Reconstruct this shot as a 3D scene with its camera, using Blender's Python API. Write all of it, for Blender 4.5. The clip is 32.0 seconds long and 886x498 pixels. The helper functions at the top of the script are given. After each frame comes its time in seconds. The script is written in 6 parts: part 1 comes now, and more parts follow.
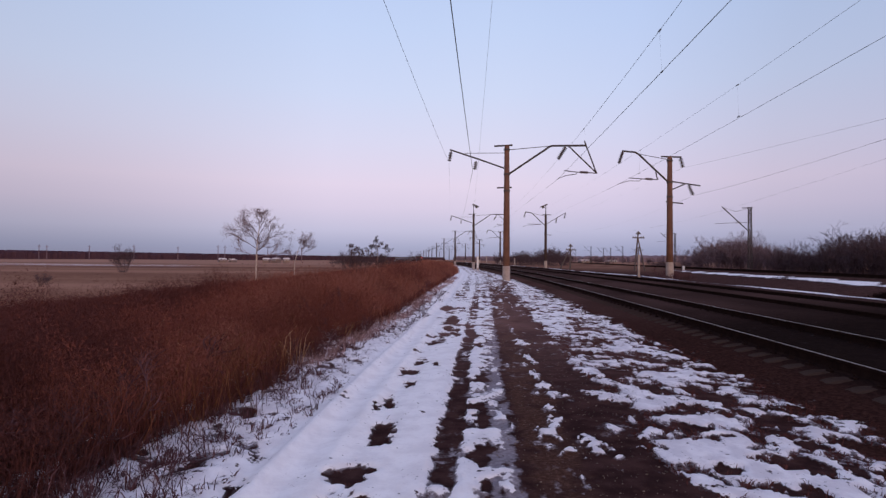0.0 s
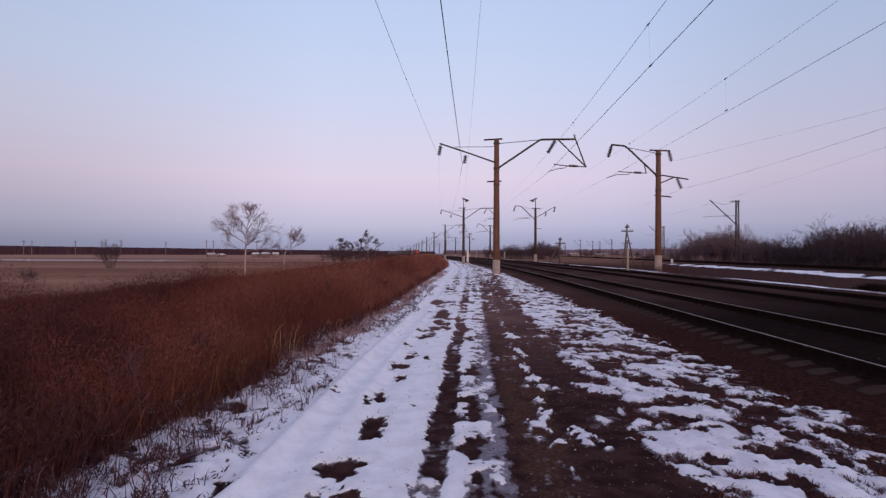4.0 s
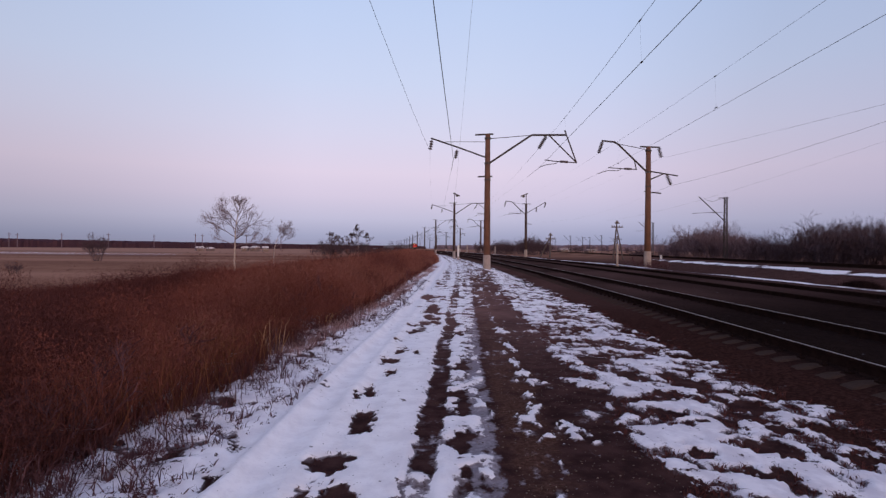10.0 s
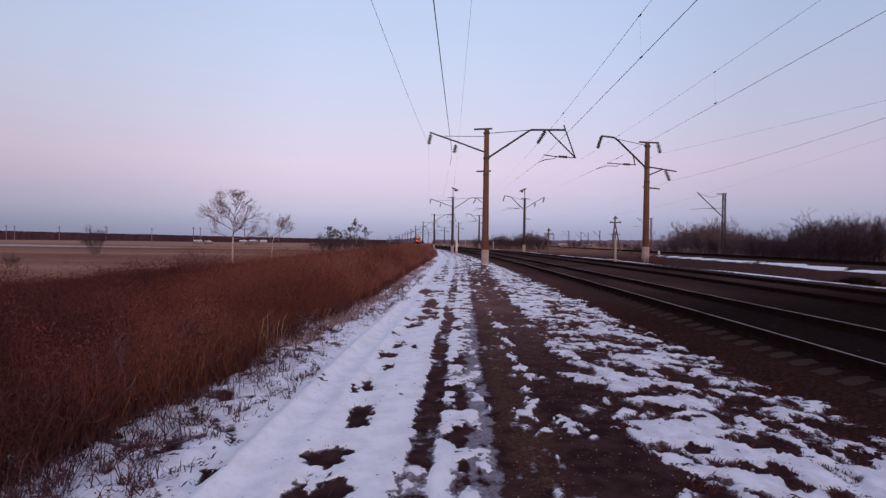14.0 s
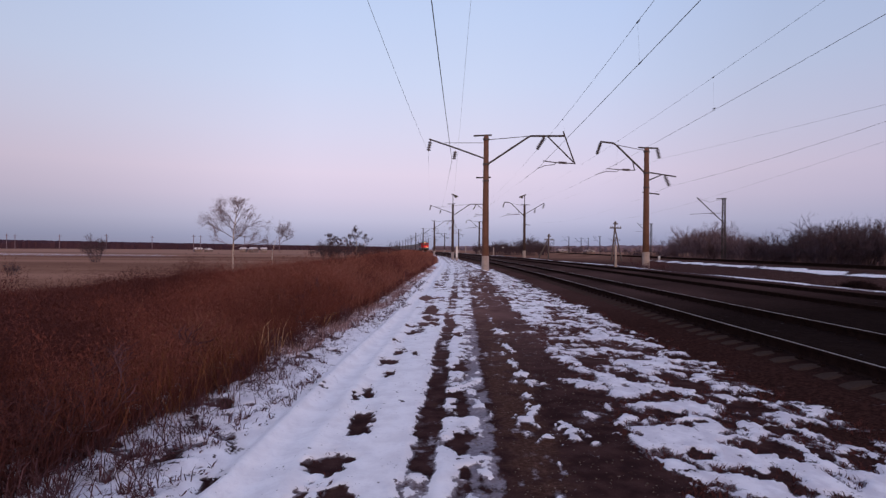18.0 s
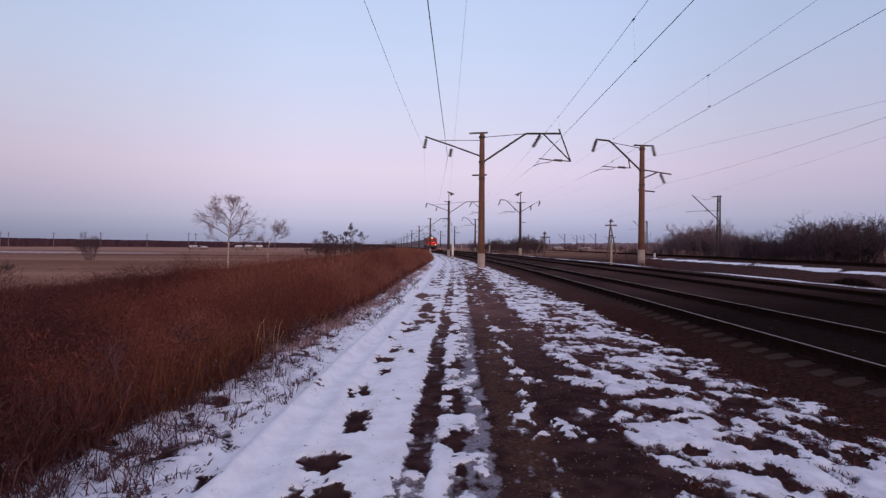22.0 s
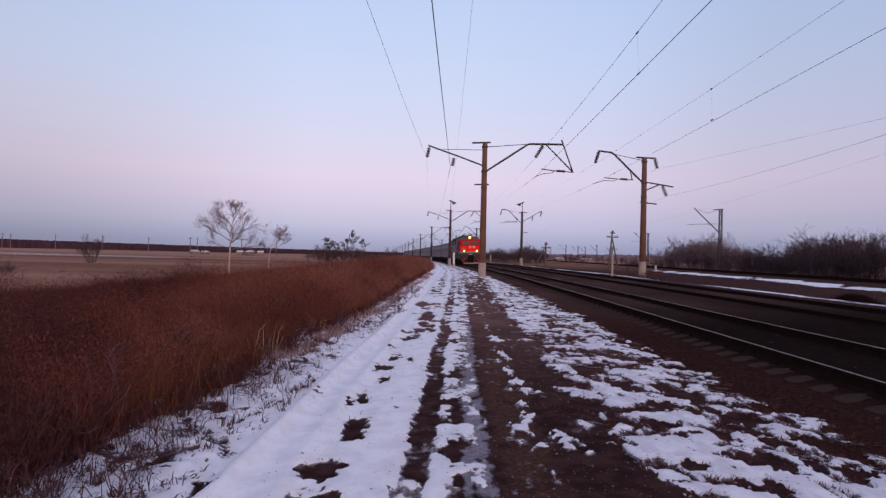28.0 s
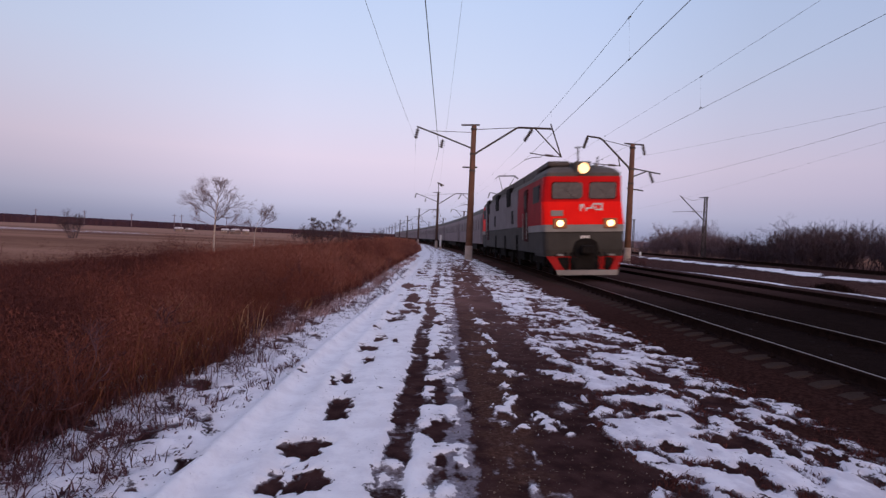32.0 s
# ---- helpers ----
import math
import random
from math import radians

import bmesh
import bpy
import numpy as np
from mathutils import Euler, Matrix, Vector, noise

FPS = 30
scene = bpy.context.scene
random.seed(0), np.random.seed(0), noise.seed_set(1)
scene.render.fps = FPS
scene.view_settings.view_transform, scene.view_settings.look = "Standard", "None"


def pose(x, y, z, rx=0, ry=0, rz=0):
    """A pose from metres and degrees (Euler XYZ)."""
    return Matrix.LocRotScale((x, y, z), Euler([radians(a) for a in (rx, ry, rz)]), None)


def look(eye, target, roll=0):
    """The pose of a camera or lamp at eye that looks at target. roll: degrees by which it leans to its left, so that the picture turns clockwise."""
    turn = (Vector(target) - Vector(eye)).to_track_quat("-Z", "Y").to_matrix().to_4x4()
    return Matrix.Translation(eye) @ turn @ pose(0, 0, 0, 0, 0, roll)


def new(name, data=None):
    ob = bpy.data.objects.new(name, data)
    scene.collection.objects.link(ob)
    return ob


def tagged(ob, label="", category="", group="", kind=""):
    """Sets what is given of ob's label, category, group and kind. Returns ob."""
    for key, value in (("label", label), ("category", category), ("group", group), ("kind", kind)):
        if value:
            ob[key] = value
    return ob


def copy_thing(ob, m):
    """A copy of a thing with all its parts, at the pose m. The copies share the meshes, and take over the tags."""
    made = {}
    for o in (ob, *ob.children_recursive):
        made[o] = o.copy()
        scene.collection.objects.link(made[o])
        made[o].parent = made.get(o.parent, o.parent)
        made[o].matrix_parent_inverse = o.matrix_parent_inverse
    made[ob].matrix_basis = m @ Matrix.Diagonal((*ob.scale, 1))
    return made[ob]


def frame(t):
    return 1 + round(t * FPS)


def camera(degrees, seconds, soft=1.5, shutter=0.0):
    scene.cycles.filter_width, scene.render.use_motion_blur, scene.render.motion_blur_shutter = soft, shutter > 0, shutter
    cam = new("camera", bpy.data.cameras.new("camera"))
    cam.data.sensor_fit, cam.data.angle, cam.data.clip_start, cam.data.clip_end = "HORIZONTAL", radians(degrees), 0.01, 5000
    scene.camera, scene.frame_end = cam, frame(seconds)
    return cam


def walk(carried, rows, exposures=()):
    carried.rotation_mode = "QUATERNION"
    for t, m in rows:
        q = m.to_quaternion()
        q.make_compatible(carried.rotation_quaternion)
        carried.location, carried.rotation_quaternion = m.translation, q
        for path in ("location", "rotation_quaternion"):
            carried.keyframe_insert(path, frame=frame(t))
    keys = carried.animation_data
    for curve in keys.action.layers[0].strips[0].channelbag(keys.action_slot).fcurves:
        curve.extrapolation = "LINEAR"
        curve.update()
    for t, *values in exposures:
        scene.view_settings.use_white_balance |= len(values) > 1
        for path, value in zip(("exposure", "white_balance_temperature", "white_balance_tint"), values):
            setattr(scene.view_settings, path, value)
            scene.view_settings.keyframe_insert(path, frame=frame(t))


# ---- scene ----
EYE = 1.65
cam = camera(76.2, 32.0, soft=1.35, shutter=0.8)
PATH = [
    (0, pose(0, 0, EYE, 91.06, -0.40, -0.01)),
    (0.5, pose(0, 0, EYE, 90.91, -0.45, -0.32)),
    (1, pose(0, 0, EYE, 90.62, -0.55, -0.52)),
    (1.5, pose(0, 0, EYE, 90.66, -0.28, -0.48)),
    (2, pose(0, 0, EYE, 90.52, 0.01, -0.52)),
    (2.5, pose(0, 0, EYE, 90.29, -0.23, -0.76)),
    (3, pose(0, 0, EYE, 90.04, 0.26, -0.36)),
    (3.5, pose(0, 0, EYE, 90.47, 0.08, -0.73)),
    (5.5, pose(0, 0, EYE, 90.12, -0.37, -1.22)),
    (6, pose(0, 0, EYE, 89.96, -0.25, -1.07)),
    (6.5, pose(0, 0, EYE, 89.95, -0.30, -1.09)),
    (7, pose(0, 0, EYE, 89.81, -0.36, -1.29)),
    (7.5, pose(0, 0, EYE, 89.64, -0.66, -1.58)),
    (8, pose(0, 0, EYE, 89.51, -0.72, -1.76)),
    (8.5, pose(0, 0, EYE, 89.91, -0.16, -1.37)),
    (9, pose(0, 0, EYE, 90.36, 0.12, -1.30)),
    (9.5, pose(0, 0, EYE, 89.93, -0.26, -1.83)),
    (10, pose(0, 0, EYE, 89.94, -0.48, -1.97)),
    (10.5, pose(0, 0, EYE, 89.91, -0.34, -1.84)),
    (11, pose(0, 0, EYE, 90.03, -0.51, -1.84)),
    (11.5, pose(0, 0, EYE, 89.80, -0.64, -2.07)),
    (12, pose(0, 0, EYE, 89.80, -0.64, -2.08)),
    (12.5, pose(0, 0, EYE, 90.04, -0.80, -1.87)),
    (13, pose(0, 0, EYE, 89.95, -0.92, -1.97)),
    (13.5, pose(0, 0, EYE, 89.64, -0.88, -1.90)),
    (14, pose(0, 0, EYE, 89.39, -0.76, -2.14)),
    (14.5, pose(0, 0, EYE, 89.71, -0.68, -2.03)),
    (16.5, pose(0, 0, EYE, 89.14, -0.23, -2.38)),
    (17, pose(0, 0, EYE, 89.06, -0.33, -2.35)),
    (17.5, pose(0, 0, EYE, 89.69, 0.25, -1.81)),
    (18, pose(0, 0, EYE, 90.04, -0.44, -2.12)),
    (18.5, pose(0, 0, EYE, 90.06, -0.32, -2.20)),
    (19, pose(0, 0, EYE, 90.11, -0.25, -2.21)),
    (19.5, pose(0, 0, EYE, 90.06, -0.14, -2.35)),
    (20, pose(0, 0, EYE, 90.00, -0.15, -2.44)),
    (20.5, pose(0, 0, EYE, 89.88, -0.33, -2.53)),
    (21, pose(0, 0, EYE, 89.97, -0.38, -2.52)),
    (21.5, pose(0, 0, EYE, 89.95, -0.49, -2.52)),
    (22, pose(0, 0, EYE, 89.80, -0.40, -2.53)),
    (22.5, pose(0, 0, EYE, 89.90, -0.25, -2.56)),
    (23, pose(0, 0, EYE, 89.90, -0.26, -2.70)),
    (23.5, pose(0, 0, EYE, 89.93, -0.46, -2.77)),
    (24, pose(0, 0, EYE, 89.90, -0.71, -2.93)),
    (24.5, pose(0, 0, EYE, 90.05, -0.69, -2.82)),
    (25, pose(0, 0, EYE, 89.97, -1.16, -2.73)),
    (25.5, pose(0, 0, EYE, 90.29, -1.05, -2.68)),
    (27.5, pose(0, 0, EYE, 90.33, -1.46, -2.78)),
    (28, pose(0, 0, EYE, 90.68, -1.37, -2.42)),
    (28.5, pose(0, 0, EYE, 90.52, -1.23, -2.12)),
    (29, pose(0, 0, EYE, 90.74, -1.50, -2.28)),
    (29.5, pose(0, 0, EYE, 90.74, -2.01, -2.38)),
    (30, pose(0, 0, EYE, 90.56, -2.19, -2.37)),
    (30.5, pose(0, 0, EYE, 90.29, -2.33, -2.85)),
    (31, pose(0, 0, EYE, 89.01, -2.75, -3.61)),
    (31.5, pose(0, 0, EYE, 88.95, -2.66, -3.44)),
    (32, pose(0, 0, EYE, 88.93, -2.48, -3.76)),
]
walk(cam, PATH, ((0, 0.0), (1, -0.06), (4, -0.06), (8, -0.05), (14, -0.04), (20, -0.02), (27, 0.0), (32, 0.0)))

# ---- sky: clear dusk, the sun just below the horizon behind the viewer ----
def srgb(r, g, b):
    f = lambda v: v / 12.92 if v <= 0.04045 else ((v + 0.055) / 1.055) ** 2.4
    return (f(r / 255), f(g / 255), f(b / 255), 1.0)


world = bpy.data.worlds.new("dusk_sky")
scene.world = world
world.use_nodes = True
wn, wl = world.node_tree.nodes, world.node_tree.links
wn.clear()
w_out = wn.new("ShaderNodeOutputWorld")
w_bg = wn.new("ShaderNodeBackground")
w_tc = wn.new("ShaderNodeTexCoord")
w_sep = wn.new("ShaderNodeSeparateXYZ")
w_ramp = wn.new("ShaderNodeValToRGB")
SKY_STOPS = [(0.0, (150, 150, 178)), (0.02, (163, 165, 194)), (0.05, (191, 188, 214)), (0.09, (212, 201, 224)), (0.13, (222, 209, 230)),
             (0.2, (213, 212, 236)), (0.28, (202, 212, 240)), (0.38, (191, 207, 240)), (0.5, (178, 197, 236)), (0.7, (182, 189, 224)), (1.0, (172, 179, 216))]
el = w_ramp.color_ramp.elements
el[0].position, el[0].color = 0.0, srgb(*SKY_STOPS[0][1])
el[1].position, el[1].color = 1.0, srgb(*SKY_STOPS[-1][1])
for p, c in SKY_STOPS[1:-1]:
    e = el.new(p)
    e.color = srgb(*c)
wl.new(w_tc.outputs["Generated"], w_sep.inputs[0])
wl.new(w_sep.outputs["Z"], w_ramp.inputs["Fac"])
# afterglow low in the sky behind the viewer
w_glow = wn.new("ShaderNodeMapRange")
w_glow.inputs["From Min"].default_value, w_glow.inputs["From Max"].default_value = 0.1, -1.0
wl.new(w_sep.outputs["Y"], w_glow.inputs["Value"])
w_low = wn.new("ShaderNodeMapRange")
w_low.inputs["From Min"].default_value, w_low.inputs["From Max"].default_value = 0.6, 0.0
wl.new(w_sep.outputs["Z"], w_low.inputs["Value"])
w_mul = wn.new("ShaderNodeMath")
w_mul.operation = "MULTIPLY"
wl.new(w_glow.outputs[0], w_mul.inputs[0])
wl.new(w_low.outputs[0], w_mul.inputs[1])
w_mix = wn.new("ShaderNodeMix")
w_mix.data_type = "RGBA"
w_mix.inputs[7].default_value = (1.8, 1.24, 0.98, 1)
wl.new(w_mul.outputs[0], w_mix.inputs[0])
wl.new(w_ramp.outputs[0], w_mix.inputs[6])
# the sky is fullest ahead, and deepens to the right
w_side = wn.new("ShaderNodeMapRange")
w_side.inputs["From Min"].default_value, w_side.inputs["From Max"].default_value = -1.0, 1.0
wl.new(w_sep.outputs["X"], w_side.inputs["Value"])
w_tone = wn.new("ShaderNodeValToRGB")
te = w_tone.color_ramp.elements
# darkened beyond the view on the left, to dim whatever faces that way
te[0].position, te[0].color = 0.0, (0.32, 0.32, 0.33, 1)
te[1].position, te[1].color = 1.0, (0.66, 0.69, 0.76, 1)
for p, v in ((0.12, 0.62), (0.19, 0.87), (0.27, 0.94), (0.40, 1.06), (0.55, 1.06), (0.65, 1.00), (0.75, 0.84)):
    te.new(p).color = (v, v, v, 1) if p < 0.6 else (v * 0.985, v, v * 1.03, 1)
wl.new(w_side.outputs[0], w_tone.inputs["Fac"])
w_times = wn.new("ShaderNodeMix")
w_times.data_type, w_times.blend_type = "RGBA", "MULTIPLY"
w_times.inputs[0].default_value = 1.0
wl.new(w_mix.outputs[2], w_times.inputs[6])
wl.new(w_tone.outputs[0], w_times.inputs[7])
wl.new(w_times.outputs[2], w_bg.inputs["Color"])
# the dusk thickens low over the open field
w_field = wn.new("ShaderNodeMapRange")
w_field.interpolation_type = "SMOOTHSTEP"
w_field.inputs["From Min"].default_value, w_field.inputs["From Max"].default_value = -0.2, -0.66
wl.new(w_sep.outputs["X"], w_field.inputs["Value"])
w_near = wn.new("ShaderNodeMapRange")
w_near.interpolation_type = "SMOOTHSTEP"
w_near.inputs["From Min"].default_value, w_near.inputs["From Max"].default_value = 0.30, 0.0
w_near.inputs["To Max"].default_value = 0.17
wl.new(w_sep.outputs["Z"], w_near.inputs["Value"])
w_dusk = wn.new("ShaderNodeMath")
w_dusk.operation = "MULTIPLY"
wl.new(w_field.outputs[0], w_dusk.inputs[0])
wl.new(w_near.outputs[0], w_dusk.inputs[1])
w_full = wn.new("ShaderNodeMath")
w_full.operation = "SUBTRACT"
w_full.inputs[0].default_value = 1.0
wl.new(w_dusk.outputs[0], w_full.inputs[1])
wl.new(w_full.outputs[0], w_bg.inputs["Strength"])
wl.new(w_bg.outputs[0], w_out.inputs[0])

sun_data = bpy.data.lights.new("afterglow", "SUN")
sun_data.energy, sun_data.angle, sun_data.color = 1.0, radians(24), (1.0, 0.66, 0.46)
sun = new("afterglow", sun_data)
sun.matrix_world = look((0, 0, 50), (-16, 60, 38))


# ---- materials ----
def mat(name, base, dark=None, rough=0.8, metal=0.0, scale=6.0, bump=0.15, fine=60.0, spread=0.0, spec=0.4):
    """Base colour with stains at two scales, grain in the relief, and a shade of its own per piece."""
    m = bpy.data.materials.new(name)
    m.use_nodes = True
    n, l = m.node_tree.nodes, m.node_tree.links
    b = n["Principled BSDF"]
    b.inputs["Roughness"].default_value, b.inputs["Metallic"].default_value = rough, metal
    b.inputs["Specular IOR Level"].default_value = spec
    dark = dark or tuple(c * 0.6 for c in base)
    tc = n.new("ShaderNodeTexCoord")
    n1, n2 = n.new("ShaderNodeTexNoise"), n.new("ShaderNodeTexNoise")
    n1.inputs["Scale"].default_value, n1.inputs["Detail"].default_value = scale, 6
    n2.inputs["Scale"].default_value, n2.inputs["Detail"].default_value = fine, 3
    l.new(tc.outputs["Object"], n1.inputs["Vector"])
    l.new(tc.outputs["Object"], n2.inputs["Vector"])
    add = n.new("ShaderNodeMath")
    add.operation = "MULTIPLY_ADD"
    add.inputs[1].default_value = 0.5
    l.new(n2.outputs["Fac"], add.inputs[0])
    half = n.new("ShaderNodeMath")
    half.operation = "MULTIPLY"
    half.inputs[1].default_value = 0.8
    l.new(n1.outputs["Fac"], half.inputs[0])
    l.new(half.outputs[0], add.inputs[2])
    rp = n.new("ShaderNodeMapRange")
    rp.inputs["From Min"].default_value, rp.inputs["From Max"].default_value = 0.4, 0.85
    l.new(add.outputs[0], rp.inputs["Value"])
    mx = n.new("ShaderNodeMix")
    mx.data_type = "RGBA"
    mx.inputs[6].default_value, mx.inputs[7].default_value = (*dark, 1), (*base, 1)
    l.new(rp.outputs[0], mx.inputs[0])
    col = mx.outputs[2]
    if spread:
        geo = n.new("ShaderNodeNewGeometry")
        hsv = n.new("ShaderNodeHueSaturation")
        mr = n.new("ShaderNodeMapRange")
        mr.inputs["To Min"].default_value, mr.inputs["To Max"].default_value = 1 - spread, 1 + spread
        l.new(geo.outputs["Random Per Island"], mr.inputs["Value"])
        l.new(mr.outputs[0], hsv.inputs["Value"])
        l.new(col, hsv.inputs["Color"])
        col = hsv.outputs[0]
    l.new(col, b.inputs["Base Color"])
    if bump:
        bp = n.new("ShaderNodeBump")
        bp.inputs["Strength"].default_value, bp.inputs["Distance"].default_value = bump, 0.02
        l.new(add.outputs[0], bp.inputs["Height"])
        l.new(bp.outputs[0], b.inputs["Normal"])
    return m


def glow(name, color, strength):
    m = bpy.data.materials.new(name)
    m.use_nodes = True
    b = m.node_tree.nodes["Principled BSDF"]
    b.inputs["Base Color"].default_value = (0.8, 0.75, 0.6, 1)
    b.inputs["Emission Color"].default_value = (*color, 1)
    b.inputs["Emission Strength"].default_value = strength
    return m


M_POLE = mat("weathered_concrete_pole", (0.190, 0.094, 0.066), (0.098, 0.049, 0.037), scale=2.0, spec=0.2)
# darker copy of the pole colour: the far poles' silhouette tone is painted in
M_POLEFAR = mat("silhouette_concrete_pole", (0.085, 0.055, 0.052), (0.05, 0.033, 0.032), scale=2.0, spec=0.1)
# the hills' blue-grey is air haze put into the colour
M_HILL = mat("far_hill_haze_tint", (0.30, 0.29, 0.37), (0.26, 0.25, 0.33), rough=1, scale=0.01, bump=0, spec=0.0)
M_LIME = mat("limewashed_concrete", (0.44, 0.36, 0.335), (0.24, 0.19, 0.17), scale=3.0)
M_STEEL = mat("dark_painted_steel", (0.075, 0.06, 0.06), (0.04, 0.03, 0.03), rough=0.6, scale=5)
M_INSUL = mat("brown_glazed_insulator", (0.14, 0.11, 0.115), rough=0.3, bump=0)
M_WIRE = mat("tarnished_wire", (0.05, 0.045, 0.05), rough=0.6, bump=0)
M_RAILTOP = mat("worn_rail_head", (0.36, 0.275, 0.25), (0.22, 0.165, 0.15), rough=0.45, metal=1.0, bump=0.02)
M_RAILSIDE = mat("rusty_rail_web", (0.034, 0.019, 0.016), (0.014, 0.0085, 0.008), rough=0.95, spec=0.0)
M_SLEEPER = mat("dirty_concrete_sleeper", (0.070, 0.046, 0.039), (0.028, 0.0185, 0.016), scale=3, spread=0.2, spec=0.0)
M_GRASS = mat("dead_reed_grass", (0.222, 0.074, 0.056), (0.092, 0.031, 0.025), rough=0.95, scale=0.45, bump=0, spread=0.07, spec=0.0)
M_STRAW = mat("pale_dry_straw", (0.44, 0.26, 0.15), (0.26, 0.145, 0.085), rough=0.85, bump=0, spread=0.3, spec=0.1)
M_PALEGRASS = mat("faded_pink_grass", (0.40, 0.265, 0.265), (0.22, 0.135, 0.135), rough=0.95, bump=0, spread=0.4, spec=0.0)
M_GOLD = mat("golden_brown_grass", (0.20, 0.085, 0.043), (0.09, 0.036, 0.022), rough=0.95, bump=0, spread=0.4, spec=0.0)
M_RUST = mat("tan_reed_grass", (0.29, 0.122, 0.095), (0.165, 0.067, 0.052), rough=0.95, scale=0.5, bump=0, spread=0.10, spec=0.0)
# colour of dark reeds, also used to paint shade at their front and foot
M_DARKREED = mat("dark_reed_and_shade", (0.112, 0.041, 0.037), (0.064, 0.0245, 0.0230), rough=0.95, scale=0.5, bump=0, spread=0.07, spec=0.0)
M_TWIG = mat("bare_twigs", (0.098, 0.065, 0.078), (0.055, 0.037, 0.044), rough=0.9, bump=0, spread=0.3, spec=0.1)
# paler copy of the twig colour, with distance haze painted in
M_HAZETWIG = mat("hazed_far_twigs", (0.185, 0.125, 0.145), (0.115, 0.078, 0.090), rough=0.9, bump=0, spread=0.3, spec=0.1)
M_BRUSH = mat("blackened_brush", (0.030, 0.018, 0.018), (0.014, 0.009, 0.009), rough=0.95, bump=0, spread=0.2, spec=0.0)
M_BIRCHTWIG = mat("bare_birch_twigs", (0.24, 0.175, 0.205), (0.15, 0.11, 0.13), rough=0.9, bump=0, spread=0.3)
M_BIRCH = mat("white_birch_bark", (0.6, 0.5, 0.46), (0.2, 0.14, 0.12), rough=0.8, scale=7)
M_FARWOOD = mat("distant_wood", (0.070, 0.038, 0.050), (0.050, 0.027, 0.038), rough=1, scale=0.05, bump=0, spec=0.0)
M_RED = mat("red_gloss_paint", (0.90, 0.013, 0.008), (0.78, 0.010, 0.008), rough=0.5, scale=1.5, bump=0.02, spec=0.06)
# darker reds for the cab side and window surround: their shade is painted in
M_SIDERED = mat("shaded_side_red_paint", (0.30, 0.016, 0.024), (0.17, 0.011, 0.016), rough=0.6, scale=1.2, bump=0.02, spec=0.05)
M_UPPERRED = mat("crimson_paint", (0.64, 0.012, 0.015), (0.50, 0.010, 0.013), rough=0.5, scale=1.5, bump=0.02, spec=0.06)
M_MAROON = mat("maroon_paint", (0.075, 0.006, 0.006), (0.05, 0.005, 0.005), rough=0.6, bump=0, spec=0.05)
M_PLOUGH = mat("muted_red_plough_paint", (0.42, 0.022, 0.022), (0.22, 0.012, 0.012), rough=0.7, scale=4, bump=0.05, spec=0.05)
M_LGREY = mat("light_grey_paint", (0.27, 0.25, 0.25), (0.18, 0.165, 0.165), rough=0.55, scale=1.5, bump=0.02, spec=0.12)
M_DGREY = mat("dark_grey_paint", (0.062, 0.056, 0.054), (0.033, 0.030, 0.029), rough=0.65, scale=1.5, bump=0.02, spec=0.08)
M_ROOF = mat("grey_roof_paint", (0.135, 0.118, 0.112), (0.07, 0.06, 0.058), rough=0.7, scale=1.5, bump=0.03, spec=0.12)
M_BLACK = mat("grime_and_gap_black", (0.016, 0.013, 0.013), (0.007, 0.006, 0.006), rough=0.85, spec=0.1)
M_GLASS = mat("dark_window_glass", (0.165, 0.15, 0.155), (0.10, 0.095, 0.10), rough=0.15, bump=0, spec=0.35)
M_WHITE = mat("white_paint", (0.72, 0.70, 0.70), (0.5, 0.48, 0.48), rough=0.5, bump=0.02)
M_COACH = mat("grey_coach_paint", (0.285, 0.228, 0.245), (0.20, 0.16, 0.172), rough=0.6, scale=1.0, bump=0.02, spec=0.08)
M_BODY = mat("grey_body_paint", (0.215, 0.188, 0.205), (0.14, 0.122, 0.133), rough=0.6, scale=1.2, bump=0.02, spec=0.1)
M_PANE = mat("dull_coach_glass", (0.022, 0.018, 0.021), (0.016, 0.013, 0.016), rough=0.5, bump=0, spec=0.04)
M_COACHPANE = mat("pale_coach_glass", (0.18, 0.145, 0.158), (0.13, 0.105, 0.115), rough=0.4, bump=0, spec=0.1)
M_SHED = mat("snowy_roof_sheet", (0.70, 0.64, 0.66), (0.45, 0.39, 0.40), rough=0.9, scale=0.5)
M_PEBBLE = mat("dusty_pebble", (0.20, 0.15, 0.13), (0.06, 0.042, 0.038), rough=0.95, scale=9, bump=0, spread=0.5, spec=0.0)
M_WEED = mat("maroon_weed_stalks", (0.125, 0.063, 0.070), (0.062, 0.031, 0.035), rough=0.9, bump=0, spread=0.4, spec=0.0)
# pale mauve that paints distance haze into far woods and masts
M_FARHAZE = mat("far_haze_tone", (0.215, 0.160, 0.190), (0.155, 0.115, 0.14), rough=1, scale=0.05, bump=0, spec=0.0)
M_PALEROOF = mat("dull_pale_roof_sheet", (0.36, 0.29, 0.29), (0.22, 0.17, 0.17), rough=0.9, scale=0.5)
M_WALL = mat("dull_house_plaster", (0.24, 0.165, 0.145), (0.15, 0.10, 0.09), rough=0.9, scale=0.6)
M_TIMBER = mat("grey_weathered_timber", (0.13, 0.10, 0.095), (0.07, 0.052, 0.05), rough=0.9, scale=3)
M_LAMP = glow("headlamp_glow", (1.0, 0.60, 0.22), 3.6)
M_LAMPTOP = glow("top_lamp_glow", (1.0, 0.52, 0.18), 1.9)
